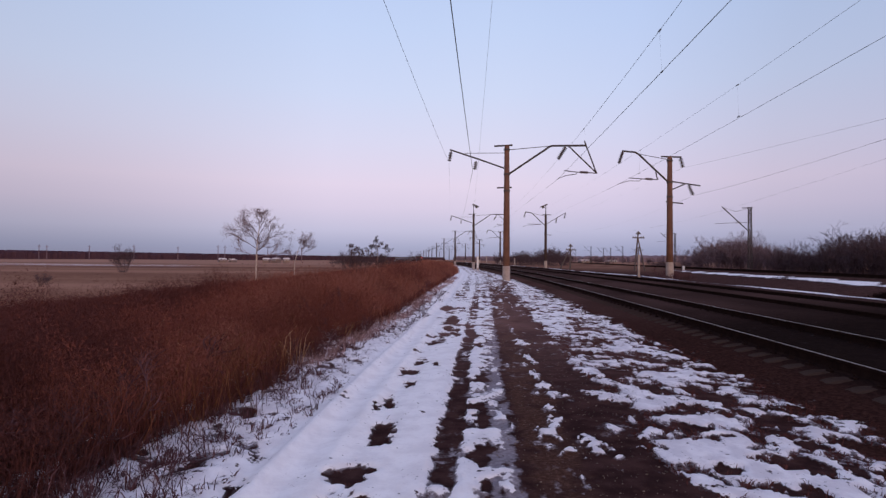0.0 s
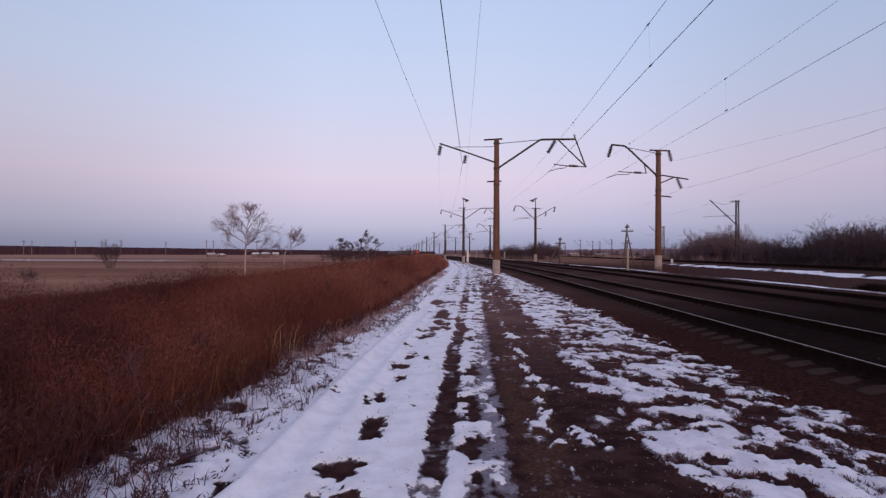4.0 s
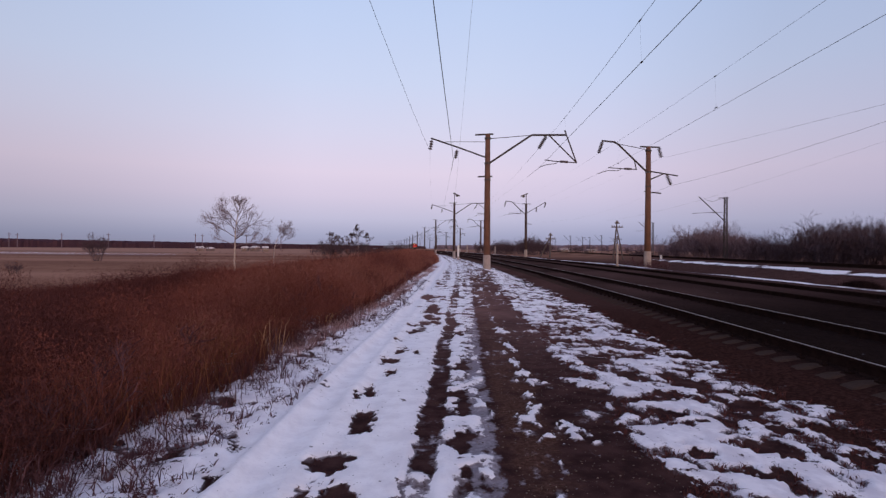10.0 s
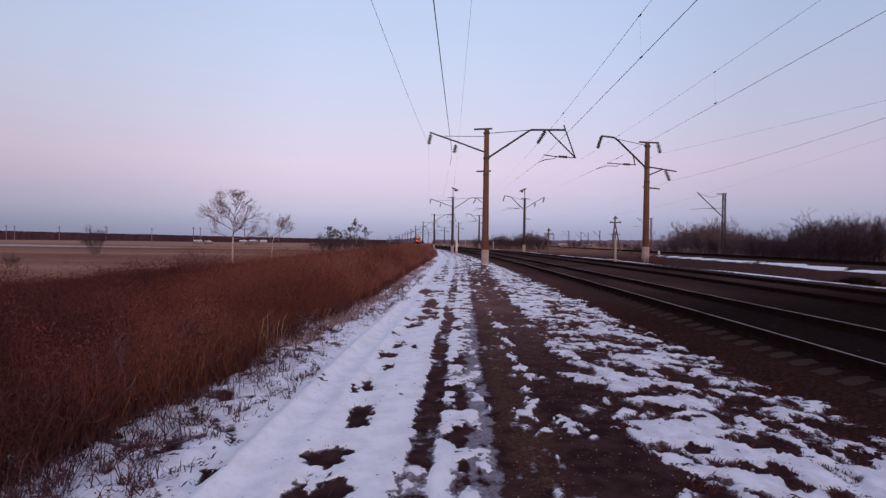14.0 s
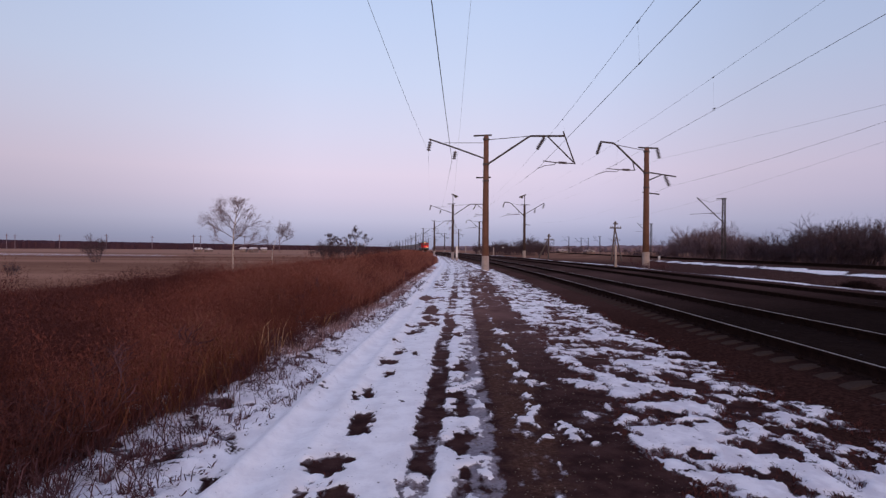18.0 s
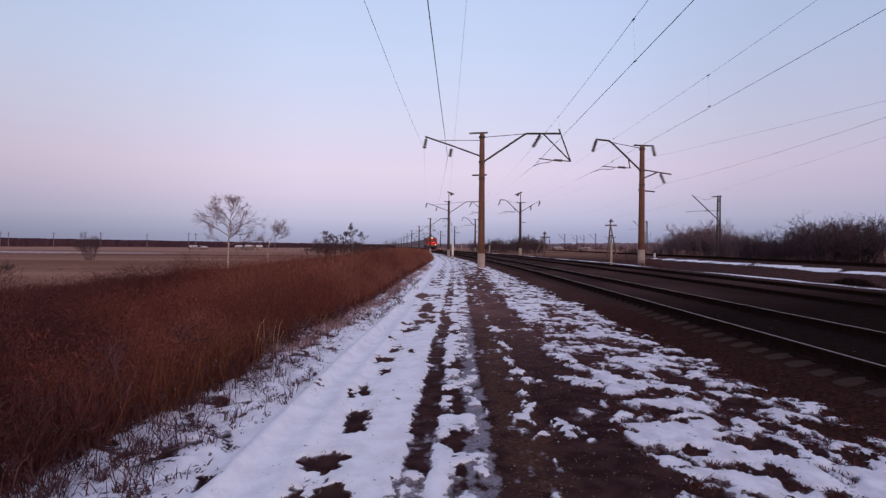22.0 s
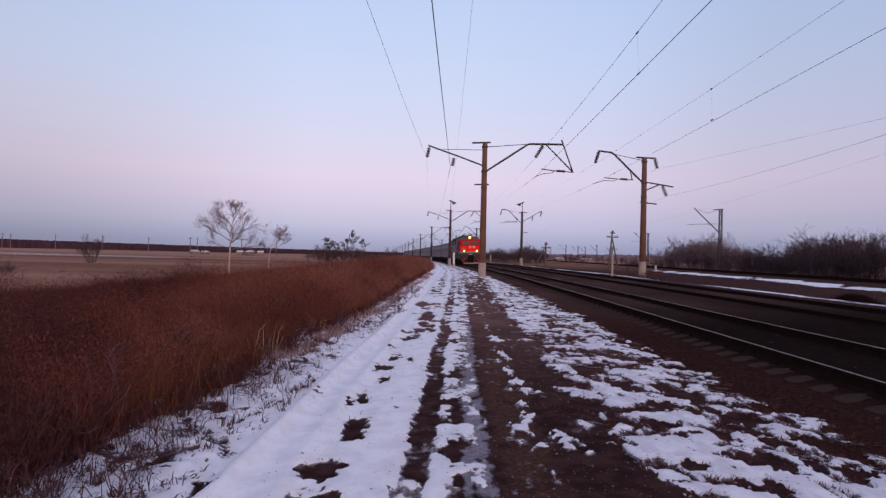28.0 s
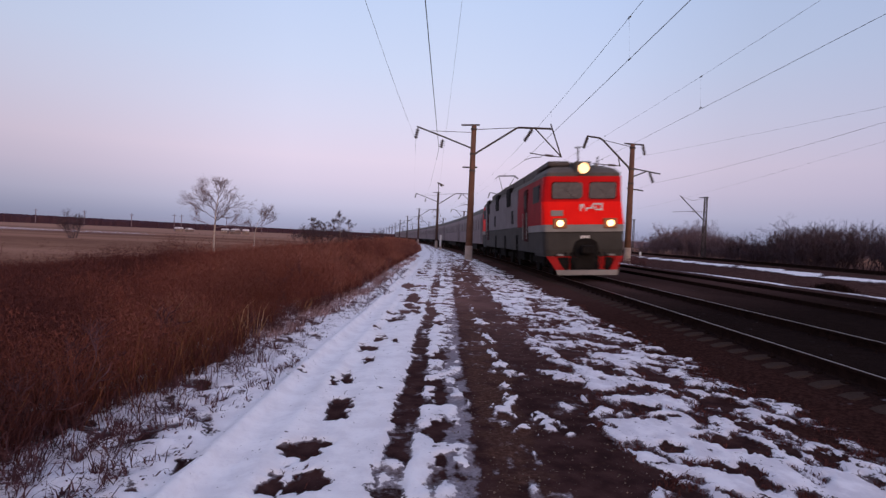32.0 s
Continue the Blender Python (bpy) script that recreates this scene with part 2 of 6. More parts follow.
M_TINY = glow("signal_lamp_glow", (1.0, 0.9, 0.85), 6)


# ---- builders ----
def part(name, bm, material, parent=None, label="", smooth=False):
    me = bpy.data.meshes.new(name)
    if isinstance(bm, bmesh.types.BMesh):
        bmesh.ops.recalc_face_normals(bm, faces=bm.faces)
        bm.to_mesh(me)
        bm.free()
    else:
        me.from_pydata(bm[0], [], bm[1])
    for m in material if isinstance(material, (list, tuple)) else [material]:
        me.materials.append(m)
    if smooth:
        me.polygons.foreach_set("use_smooth", [True] * len(me.polygons))
    ob = new(name, me)
    if parent:
        ob.parent = parent
    if label:
        ob["label"] = label
    return ob


def share(ob, m, parent=None):
    """Another object on the same mesh."""
    o = new(ob.name.split(".")[0], ob.data)
    o.matrix_basis = m
    if parent:
        o.parent = parent
    for k in ("label", "category", "group", "kind"):
        if k in ob:
            o[k] = ob[k]
    return o


def box(bm, x0, x1, y0, y1, z0, z1, bevel=0.0):
    r = bmesh.ops.create_cube(bm, size=1, matrix=Matrix.Translation(((x0 + x1) / 2, (y0 + y1) / 2, (z0 + z1) / 2)) @ Matrix.Diagonal((x1 - x0, y1 - y0, z1 - z0, 1)))
    if bevel:
        es = list({e for v in r["verts"] for e in v.link_edges})
        bmesh.ops.bevel(bm, geom=es, offset=bevel, segments=2, affect="EDGES", profile=0.5)
    return bm


def rod(bm, pts, r0, r1=None, sides=6):
    """A round bar through the points, tapering from r0 to r1."""
    r1 = r0 if r1 is None else r1
    pts = [Vector(p) for p in pts]
    rings = []
    for i, p in enumerate(pts):
        d = (pts[min(i + 1, len(pts) - 1)] - pts[max(i - 1, 0)]).normalized()
        a = d.cross(Vector((0, 0, 1)) if abs(d.z) < 0.95 else Vector((1, 0, 0))).normalized()
        b = d.cross(a)
        r = r0 + (r1 - r0) * i / max(len(pts) - 1, 1)
        rings.append([bm.verts.new(p + (a * math.cos(q) + b * math.sin(q)) * r) for q in (2 * math.pi * k / sides for k in range(sides))])
    for u, v in zip(rings, rings[1:]):
        for k in range(sides):
            bm.faces.new((u[k], u[(k + 1) % sides], v[(k + 1) % sides], v[k]))
    bm.faces.new(rings[0][::-1])
    bm.faces.new(rings[-1])
    return bm


def rods(*lines, r=0.04, r1=None, sides=6):
    bm = bmesh.new()
    for pts in lines:
        rod(bm, pts, r, r1, sides)
    return bm


def prism(bm, outline, y0, y1):
    """A bar with the (x, z) outline, from y0 to y1."""
    a = [bm.verts.new((x, y0, z)) for x, z in outline]
    b = [bm.verts.new((x, y1, z)) for x, z in outline]
    for i in range(len(a)):
        j = (i + 1) % len(a)
        bm.faces.new((a[i], a[j], b[j], b[i]))
    bm.faces.new(a[::-1])
    bm.faces.new(b)
    return bm


def thing(name, label, category, m=None, group="", kind=""):
    ob = new(name)
    if m is not None:
        ob.matrix_basis = m
    return tagged(ob, label, category, group, kind)


# ---- plan: everything runs along the curve of the nearer track ----
TRACK = (5.725, 7.339, -6.292, 1.393, -0.118)


def poly(y):
    q = np.asarray(y, float) / 100
    return TRACK[0] + q * (TRACK[1] + q * (TRACK[2] + q * (TRACK[3] + q * TRACK[4])))


def axis_x(y):
    """x of the nearer track's axis at y; straight on beyond the ends of the curve."""
    y = np.asarray(y, float)
    c = np.clip(y, -20, 560)
    s = (poly(c + 0.5) - poly(c - 0.5))
    return poly(c) + s * (y - c)


def heading(y):
    """The turn about z that lines a thing up with the track at y, in degrees."""
    return -math.degrees(math.atan(float(axis_x(y + 0.5) - axis_x(y - 0.5))))


def beside(w, y, z=0.0, turn=0.0):
    return pose(float(axis_x(y)) + w, y, z, 0, 0, heading(y) + turn)


RAIL = 0.358          # height of the nearer track's rail heads over the path
CANT = 2.87          # its lean to the inside of the curve, degrees


def third_x(y):
    return 26.0 + 0.134 * (np.asarray(y, float) - 27)


def smooth(a, b, v):
    q = np.clip((np.asarray(v, float) - a) / (b - a), 0, 1)
    return q * q * (3 - 2 * q)


def fbm(x, y, seed, octaves=4):
    """Smooth value noise in numpy, about -1 to 1."""
    out, amp, tot = 0.0, 1.0, 0.0
    for o in range(octaves):
        xi, yi = np.floor(x).astype(np.int64), np.floor(y).astype(np.int64)
        fx, fy = x - xi, y - yi
        fx, fy = fx * fx * (3 - 2 * fx), fy * fy * (3 - 2 * fy)

        def h(i, j):
            k = (i * 374761393 + j * 668265263 + (seed + o) * 974634541) & 0xFFFFFFFF
            k = ((k ^ (k >> 13)) * 1274126177) & 0xFFFFFFFF
            return ((k ^ (k >> 16)) & 0xFFFF) / 32767.5 - 1
        v = (h(xi, yi) * (1 - fx) + h(xi + 1, yi) * fx) * (1 - fy) + (h(xi, yi + 1) * (1 - fx) + h(xi + 1, yi + 1) * fx) * fy
        out, tot = out + amp * v, tot + amp
        amp, x, y = amp * 0.5, x * 2.03 + 17.1, y * 2.03 - 9.3
    return out / tot


def path_shift(y):
    """The path and the reeds close in on the track further along."""
    return np.interp(y, [0, 8, 22, 36, 60, 100], [0, 0, 0.25, 0.6, 1.3, 1.8])


def ground_z(w, y):
    """Height of the ground, w metres to the right of the nearer track's axis."""
    w, y = np.asarray(w, float), np.asarray(y, float)
    rise = 0.2 * smooth(8, 36, y)
    z = np.interp(w, [-60, -26, -20, -16, -13, -11, -8.6, -7.6, -3.2, -2.3, 6.3, 7.2, 8.2, 15, 60],
                  [-0.95, -0.9, -0.6, -0.25, -0.05, 0.05, 0.02, 0, 0, 0.005, 0.44, 0.5, 0.42, 0.3, 0.25])
    z = z + rise * smooth(-14, -9, w) * (1 - smooth(-4.2, -2.6, w))
    z = z + 0.03 * smooth(-2.0, -1.6, w) * (1 - smooth(-1.05, -0.6, w))
    z = z + 0.065 * (smooth(-1.05, -0.6, w) * (1 - smooth(6.2, 6.6, w)))
    z = z + 0.03 * (1 - smooth(1.0, 1.12, np.abs(w))) + 0.03 * (1 - smooth(1.0, 1.12, np.abs(w - 4.1)))
    z = z + 0.22 * np.exp(-((w + 3.75) / 1.3) ** 2 - ((y - 34.6) / 5.0) ** 2)
    d = np.abs(axis_x(y) + w - third_x(y))
    z = z + (0.62 - 0.25) * (1 - smooth(2.4, 4.6, d)) * (w > 8)
    return z


def place(w, y, dz=0.0, turn=0.0):
    return beside(w, y, float(ground_z(w, y)) + dz, turn)


# ---- ground ----
def spread(lo, hi, first, growth):
    v, s = [lo], first
    while v[-1] < hi:
        v.append(v[-1] + s)
        s *= growth
    return v


# bare patches (x, y, radius across, radius along): footmarks in the trail, gaps between the ruts, holes beside the track; and snow left on the mud
FOOTMARKS = [(-0.56, 5.36, 0.13, 0.34), (-0.69, 4.33, 0.17, 0.29), (-0.64, 6.53, 0.10, 0.24), (-0.73, 6.16, 0.06, 0.09), (-0.41, 7.48, 0.09, 0.22), (-0.49, 8.18, 0.12, 0.22), (-0.34, 9.13, 0.10, 0.26),
             (-0.18, 11.1, 0.11, 0.28), (-0.24, 12.1, 0.12, 0.24), (-0.48, 10.0, 0.07, 0.13), (0.25, 14.8, 0.15, 0.65), (0.15, 13.2, 0.13, 0.42), (0.12, 18.4, 0.18, 1.0), (-1.48, 4.0, 0.09, 0.13), (-1.19, 6.7, 0.10, 0.12),
             (-0.78, 3.75, 0.10, 0.15), (-0.56, 3.77, 0.11, 0.15), (-0.10, 8.9, 0.06, 0.11)]
RUT_GAPS = [(0.45, 6.1, 0.11, 0.45), (0.36, 4.74, 0.13, 0.25), (0.38, 4.13, 0.08, 0.14), (0.43, 3.86, 0.08, 0.13), (0.64, 7.85, 0.16, 0.3), (0.72, 12.3, 0.07, 0.35)]
VERGE_HOLES = [(3.40, 5.78, 0.23, 0.24), (3.35, 5.05, 0.13, 0.11), (2.88, 4.63, 0.18, 0.19), (2.28, 4.45, 0.14, 0.09), (3.70, 5.05, 0.13, 0.16), (3.75, 4.72, 0.09, 0.14), (2.54, 4.06, 0.13, 0.10),
               (3.25, 4.41, 0.09, 0.08), (3.47, 4.32, 0.14, 0.12), (2.52, 5.56, 0.16, 0.2), (3.23, 6.18, 0.09, 0.18), (2.74, 6.35, 0.10, 0.18), (3.62, 6.35, 0.14, 0.16), (2.69, 7.36, 0.14, 0.28),
               (2.56, 8.34, 0.2, 0.3), (3.27, 6.83, 0.19, 0.22), (2.0, 6.25, 0.16, 0.22), (1.45, 4.0, 0.34, 0.40)]
WHITE = [(1.55, 11.1, 0.12, 0.34), (1.45, 9.3, 0.05, 0.45), (1.35, 8.05, 0.06, 0.42), (1.31, 7.45, 0.08, 0.18), (1.38, 6.95, 0.14, 0.17), (1.23, 6.35, 0.045, 0.13), (1.14, 5.75, 0.06, 0.22), (1.0, 5.41, 0.13, 0.15),
         (1.14, 4.95, 0.09, 0.14), (1.35, 5.08, 0.08, 0.24), (1.48, 4.95, 0.07, 0.06), (1.1, 4.15, 0.07, 0.18), (1.12, 3.8, 0.05, 0.08), (2.35, 4.95, 0.35, 0.25), (1.95, 4.2, 0.25, 0.2), (2.6, 4.35, 0.4, 0.2), (2.75, 5.9, 0.3, 0.25),
         (2.1, 5.5, 0.18, 0.12), (2.1, 7.0, 0.16, 0.3), (2.15, 8.6, 0.16, 0.5), (2.5, 6.9, 0.2, 0.2), (3.0, 7.6, 0.3, 0.3)]


def raggedness(w):
    return np.interp(w, [-8.9, -7.9, -7.1, -6.45, -6.15, -5.4, -4.9, -4.3, -2.6, -2.2], [0.95, 0.85, 0.30, 0.34, 0.75, 0.8, 0.8, 1.1, 1.1, 0.95])


def snow_cover(w, y):
    x = axis_x(y) + w
    ww = np.where(w < -2.4, w - path_shift(y) * smooth(-2.4, -4.0, w), w) + 0.06 * fbm(y * 0.45, y * 0 + 3.3, 5, 3) + 0.05 * fbm(y * 2.1, y * 0 + 1.3, 6, 3)
    ww = ww + 0.38 * smooth(5.6, 3.4, y) * (1 - smooth(-8.3, -7.6, ww))
    c = np.interp(ww, [-9.6, -9.0, -8.6, -8.0, -7.5, -7.3, -6.3, -6.17, -6.10, -5.93, -5.88, -5.80, -5.70, -5.5, -5.4, -5.12, -5.04, -4.96, -4.4, -4.2, -3.6, -2.95, -2.4, -2.1, -1.85],
                  [-1.3, 0.0, 0.32, 0.42, 0.56, 0.95, 0.85, 0.45, -0.55, -0.55, 0.35, 0.48, 0.15, -0.15, -0.8, -0.7, -0.42, -0.85, -0.8, -0.08, 0.05, 0.0, -0.05, -0.38, -1.3])
    c = c + (0.22 - c) * 0.6 * smooth(19, 34, y) * smooth(-6.25, -6.12, ww) * (1 - smooth(-5.05, -4.3, ww))
    c = c + 0.28 * smooth(6.2, 4.6, y) * smooth(-3.1, -2.7, ww) * (1 - smooth(-2.3, -2.0, ww))
    c = c + 0.13 * smooth(7.5, 5.5, y) * smooth(-4.15, -3.9, ww) * (1 - smooth(-2.5, -2.1, ww))
    rag = raggedness(ww) + 0.5 * smooth(10, 22, y) * (ww < -2.6)
    # blots of snow and bare ground, each a hand or a foot across
    u, v = x + 0.10 * fbm(x * 5, y * 4, 23, 2), y + 0.14 * fbm(x * 5, y * 4, 24, 2)
    c = c + rag * (0.4 * fbm(u * 1.9, v * 1.5, 11, 2) + 0.75 * fbm(u * 4.2, v * 3.4, 12, 2) + 0.85 * fbm(u * 8.5, v * 7.0, 16, 2))
    # trodden trail through the snow between the wheel ruts
    c = c - np.exp(-((ww + 6.62) / 0.28) ** 2) * (0.95 * smooth(6.5, 13, y) + 0.45 * smooth(14, 24, y)) * (0.6 + fbm(x * 3, y * 1.6, 26, 2))
    xx, yy = x + 0.10 * fbm(x * 9, y * 7, 13, 3) + 0.05 * fbm(x * 19, y * 15, 19, 2), y + 0.24 * fbm(x * 9 + 9, y * 7, 14, 3) + 0.12 * fbm(x * 19, y * 15, 20, 2)
    for bx, by, rx, ry in FOOTMARKS + RUT_GAPS + VERGE_HOLES:
        c = c - 1.5 * smooth(1.4, 0.7, np.hypot((xx - bx) / rx, (yy - by) / ry))
    # more footmarks, less and less distinct along the trail and between the ruts
    steps = np.random.default_rng(88)
    for k in range(58):
        far = k < 36
        by = 12 + 24 * steps.uniform() ** 1.2 if far else 10 + 18 * steps.uniform() ** 1.3
        bw = steps.uniform(-7.0, -6.3) if far else steps.uniform(-5.95, -5.6)
        bx, rx, ry = float(axis_x(by) + path_shift(by)) + bw, steps.uniform(0.05, 0.11), steps.uniform(0.08, 0.18) * (1 + by / 20)
        c = c - 1.15 * smooth(1.4, 0.6, np.hypot((xx - bx) / rx, (yy - by) / ry))
    for bx, by, rx, ry in WHITE:
        c = c + (0.42 if rx > 0.145 else 1.25) * smooth(1.22, 0.62, np.hypot((xx - bx) / rx, (yy - by) / ry))
    c = c + 0.45 * np.exp(-((ww + 6.02) / 0.16) ** 2) * smooth(7, 12, y) * (0.4 + fbm(y * 1.1, w * 1.2, 27, 2))
    c = c + 0.12 * smooth(12, 40, y) * (ww > -8) * (ww < -3) + 0.15 * smooth(8, 14, y) * (ww > -4.4) * (ww < -2.3)
    # thin lines of snow along the shoulder of the farther track and of the third track
    c = np.where(w > 0, -1.6, c)
    c = np.where(w < -13, -2.0, c)
    c = np.maximum(c, np.where(w > 3, 0.55 - np.abs(w - 6.85 - 0.35 * fbm(y * 0.09, y * 0, 31, 3)) / 0.22 + 0.9 * fbm(y * 0.3, w * 1.5, 33, 3), -2))
    d = third_x(y) - x
    c = np.maximum(c, np.where(w > 9, 1.3 - 2.5 * smooth(60, 78, y) - np.abs(d - 3.4 - 0.3 * fbm(y * 0.1, y * 0, 35, 3)) / 0.25 + 0.75 * fbm(y * 0.45, x * 0.9, 36, 3) + 0.35 * fbm(y * 1.6, x * 3.0, 38, 2), -2))
    # snow lying in the hollows of the far field
    field = np.where((x < -0.42 * y) & (y > 60), -0.14 - np.abs(y - 190 - 0.06 * (x + 130) + 9 * fbm(x * 0.03, y * 0, 41, 3)) / 90 + 0.2 * fbm(x * 0.02, y * 0.05, 43, 3), -2)
    return np.maximum(c, field)


def build_ground():
    ws = sorted(set([round(-v, 3) for v in spread(9.2, 3000, 0.2, 1.12)] + [round(v, 3) for v in np.arange(-9.2, -2.0, 0.035)]
                    + [round(v, 3) for v in np.arange(-2.0, 8.0, 0.2)] + [round(v, 3) for v in np.arange(8.0, 30, 0.6)] + [round(v, 3) for v in spread(30, 3000, 0.8, 1.13)]))
    ys = sorted(set([round(-9.0 - v, 3) for v in spread(0, 500, 0.3, 1.15)] + [round(v, 3) for v in np.arange(2.8, 14, 0.04)] + [round(v, 3) for v in np.arange(-9.0, 2.8, 0.1)] + [round(v, 3) for v in spread(14, 3500, 0.06, 1.012)]))
    W, Y = np.meshgrid(np.array(ws), np.array(ys))
    X = axis_x(Y) + W
    snow = snow_cover(W, Y)
    Z = ground_z(W, Y) + 0.03 * smooth(-0.15, 0.3, snow) * (Y < 60)
    Z = Z + 0.012 * (1 - 0.8 * smooth(7, 15, Y)) * (1 - 0.7 * smooth(-7.9, -7.6, W) * (1 - smooth(-6.3, -6.1, W))) * fbm(X * 2.0 + Y * 1.4, Y * 2.0 - X * 1.4, 3, 4) * ((W < -2.4) | (W > 7)) + 0.0148 * fbm(X * 7, Y * 7, 4, 3) * ((W > -2.6) & (W < 6.5))
    Z = Z - 0.03 * np.exp(-((W + 6.75 + 0.06 * fbm(Y * 0.3, Y * 0, 8, 2)) / 0.13) ** 2) * (Y < 60)
    rut = W - path_shift(Y) + 0.02 * fbm(Y * 0.5, Y * 0, 9, 2)
    Z = Z + (0.05 * np.exp(-((rut + 7.36) / 0.065) ** 2) - 0.03 * np.exp(-((rut + 7.15) / 0.13) ** 2) - 0.03 * np.exp(-((rut + 7.52) / 0.09) ** 2) + 0.02 * np.exp(-((rut + 6.95) / 0.07) ** 2)) * (Y < 60)
    far = np.hypot(X, Y)
    Z = Z + 0.5 * fbm(X * 0.012, Y * 0.012, 21, 3) * smooth(70, 200, far) * (W < -30)
    WP = W - path_shift(Y)
    Z = Z + 0.028 * fbm(X * 4.6 + Y * 3.0, Y * 4.6 - X * 3.0, 29, 3) * smooth(-7.5, -7.9, WP) * (W > -11) * (Y < 40)
    Z = Z + 0.013 * fbm(WP * 7.5 + 0.5 * fbm(X * 2, Y, 30, 2), Y * 0.9, 34, 3) * smooth(-7.5, -7.2, WP) * (1 - smooth(-6.3, -6.1, WP)) * (Y < 60)
    nw, ny = len(ws), len(ys)
    me = bpy.data.meshes.new("ground")
    idx = np.arange(nw * ny).reshape(ny, nw)
    quads = np.stack([idx[:-1, :-1], idx[:-1, 1:], idx[1:, 1:], idx[1:, :-1]], -1).reshape(-1, 4)
    me.vertices.add(nw * ny)
    me.vertices.foreach_set("co", np.stack([X, Y, Z], -1).astype(np.float32).ravel())
    me.loops.add(quads.size)
    me.loops.foreach_set("vertex_index", quads.astype(np.int32).ravel())
    me.polygons.add(len(quads))
    me.polygons.foreach_set("loop_start", np.arange(0, quads.size, 4, dtype=np.int32))
    me.polygons.foreach_set("use_smooth", np.ones(len(quads), bool))
    me.update(calc_edges=True)
    ballast = (1 - smooth(0.0, 0.5, np.abs(W - 2.0) - 4.3)) * 1.0
    d3 = np.abs(X - third_x(Y))
    ballast = np.maximum(ballast, (1 - smooth(2.2, 3.2, d3)) * (W > 9))
    turf = np.where(W < 0, 1 - smooth(-9.4, -8.6, W - path_shift(Y)), smooth(7.0, 8.0, W))
    reed = (W < 0) * smooth(-30, -26, W + 1.5 * fbm(Y * 0.08, Y * 0, 51, 3)) * (1 - smooth(-9.3, -8.6, W - path_shift(Y)))
    ice = np.exp(-((WP + 5.54) / 0.14) ** 4) * (0.72 + 0.25 * fbm(Y * 0.8, Y * 0, 17, 2))
    gravel = np.exp(-((WP + 5.14) / 0.27) ** 4) * (0.75 + 0.4 * fbm(X * 2, Y * 1.2, 18, 3))
    verge = smooth(6.9, 7.4, W) * (1 - 0.75 * smooth(45, 120, Y))
    shoulder = (W < 0) * smooth(-0.7, -1.4, W)
    rag = np.where(W < -1.5, raggedness(W - path_shift(Y)) + 0.4 * smooth(11, 24, Y), 0.45)
    for bx, by, rx, ry in FOOTMARKS:
        rag = np.maximum(rag, 0.55 * np.exp(-((X - bx) / rx / 1.5) ** 2 - ((Y - by) / ry / 1.5) ** 2))
    thin = raggedness(W - path_shift(Y)) * (W < -1.5) * (1 - 0.7 * smooth(9, 20, Y)) + 0.2 * smooth(-7.35, -7.6, W - path_shift(Y)) * (W > -10)
    rag = np.maximum(rag, 0.75 * smooth(-7.4, -7.7, W - path_shift(Y)) * (W > -10))
    # frost on the far mud; on the ballast it paints in grazing-angle brightening
    frost_sheen = smooth(5, 16, Y) * smooth(-2.3, -2.9, W) * (W > -9.5) * (0.75 + 0.5 * fbm(X * 1.5, Y * 0.8, 28, 3))
    frost_sheen = np.maximum(frost_sheen, 0.40 * smooth(11.5, 18, Y) * smooth(-2.5, -1.9, W) * (1 - smooth(6.2, 6.8, W)) * (0.8 + 0.6 * fbm(X * 0.5, Y * 0.25, 37, 3)))
    for name, v in (("frost_sheen", frost_sheen), ("thin", thin), ("gravel", gravel), ("verge", verge), ("shoulder", shoulder), ("rag", rag), ("snow", snow), ("ballast", ballast), ("turf", turf), ("reed", reed), ("ice", ice)):
        a = me.attributes.new(name, "FLOAT", "POINT")
        a.data.foreach_set("value", np.ascontiguousarray(v, np.float32).ravel())
    me.materials.append(ground_material())
    return tagged(new("ground", me), "flat snow-dusted railway verge and dry field", "ground", kind="structure")


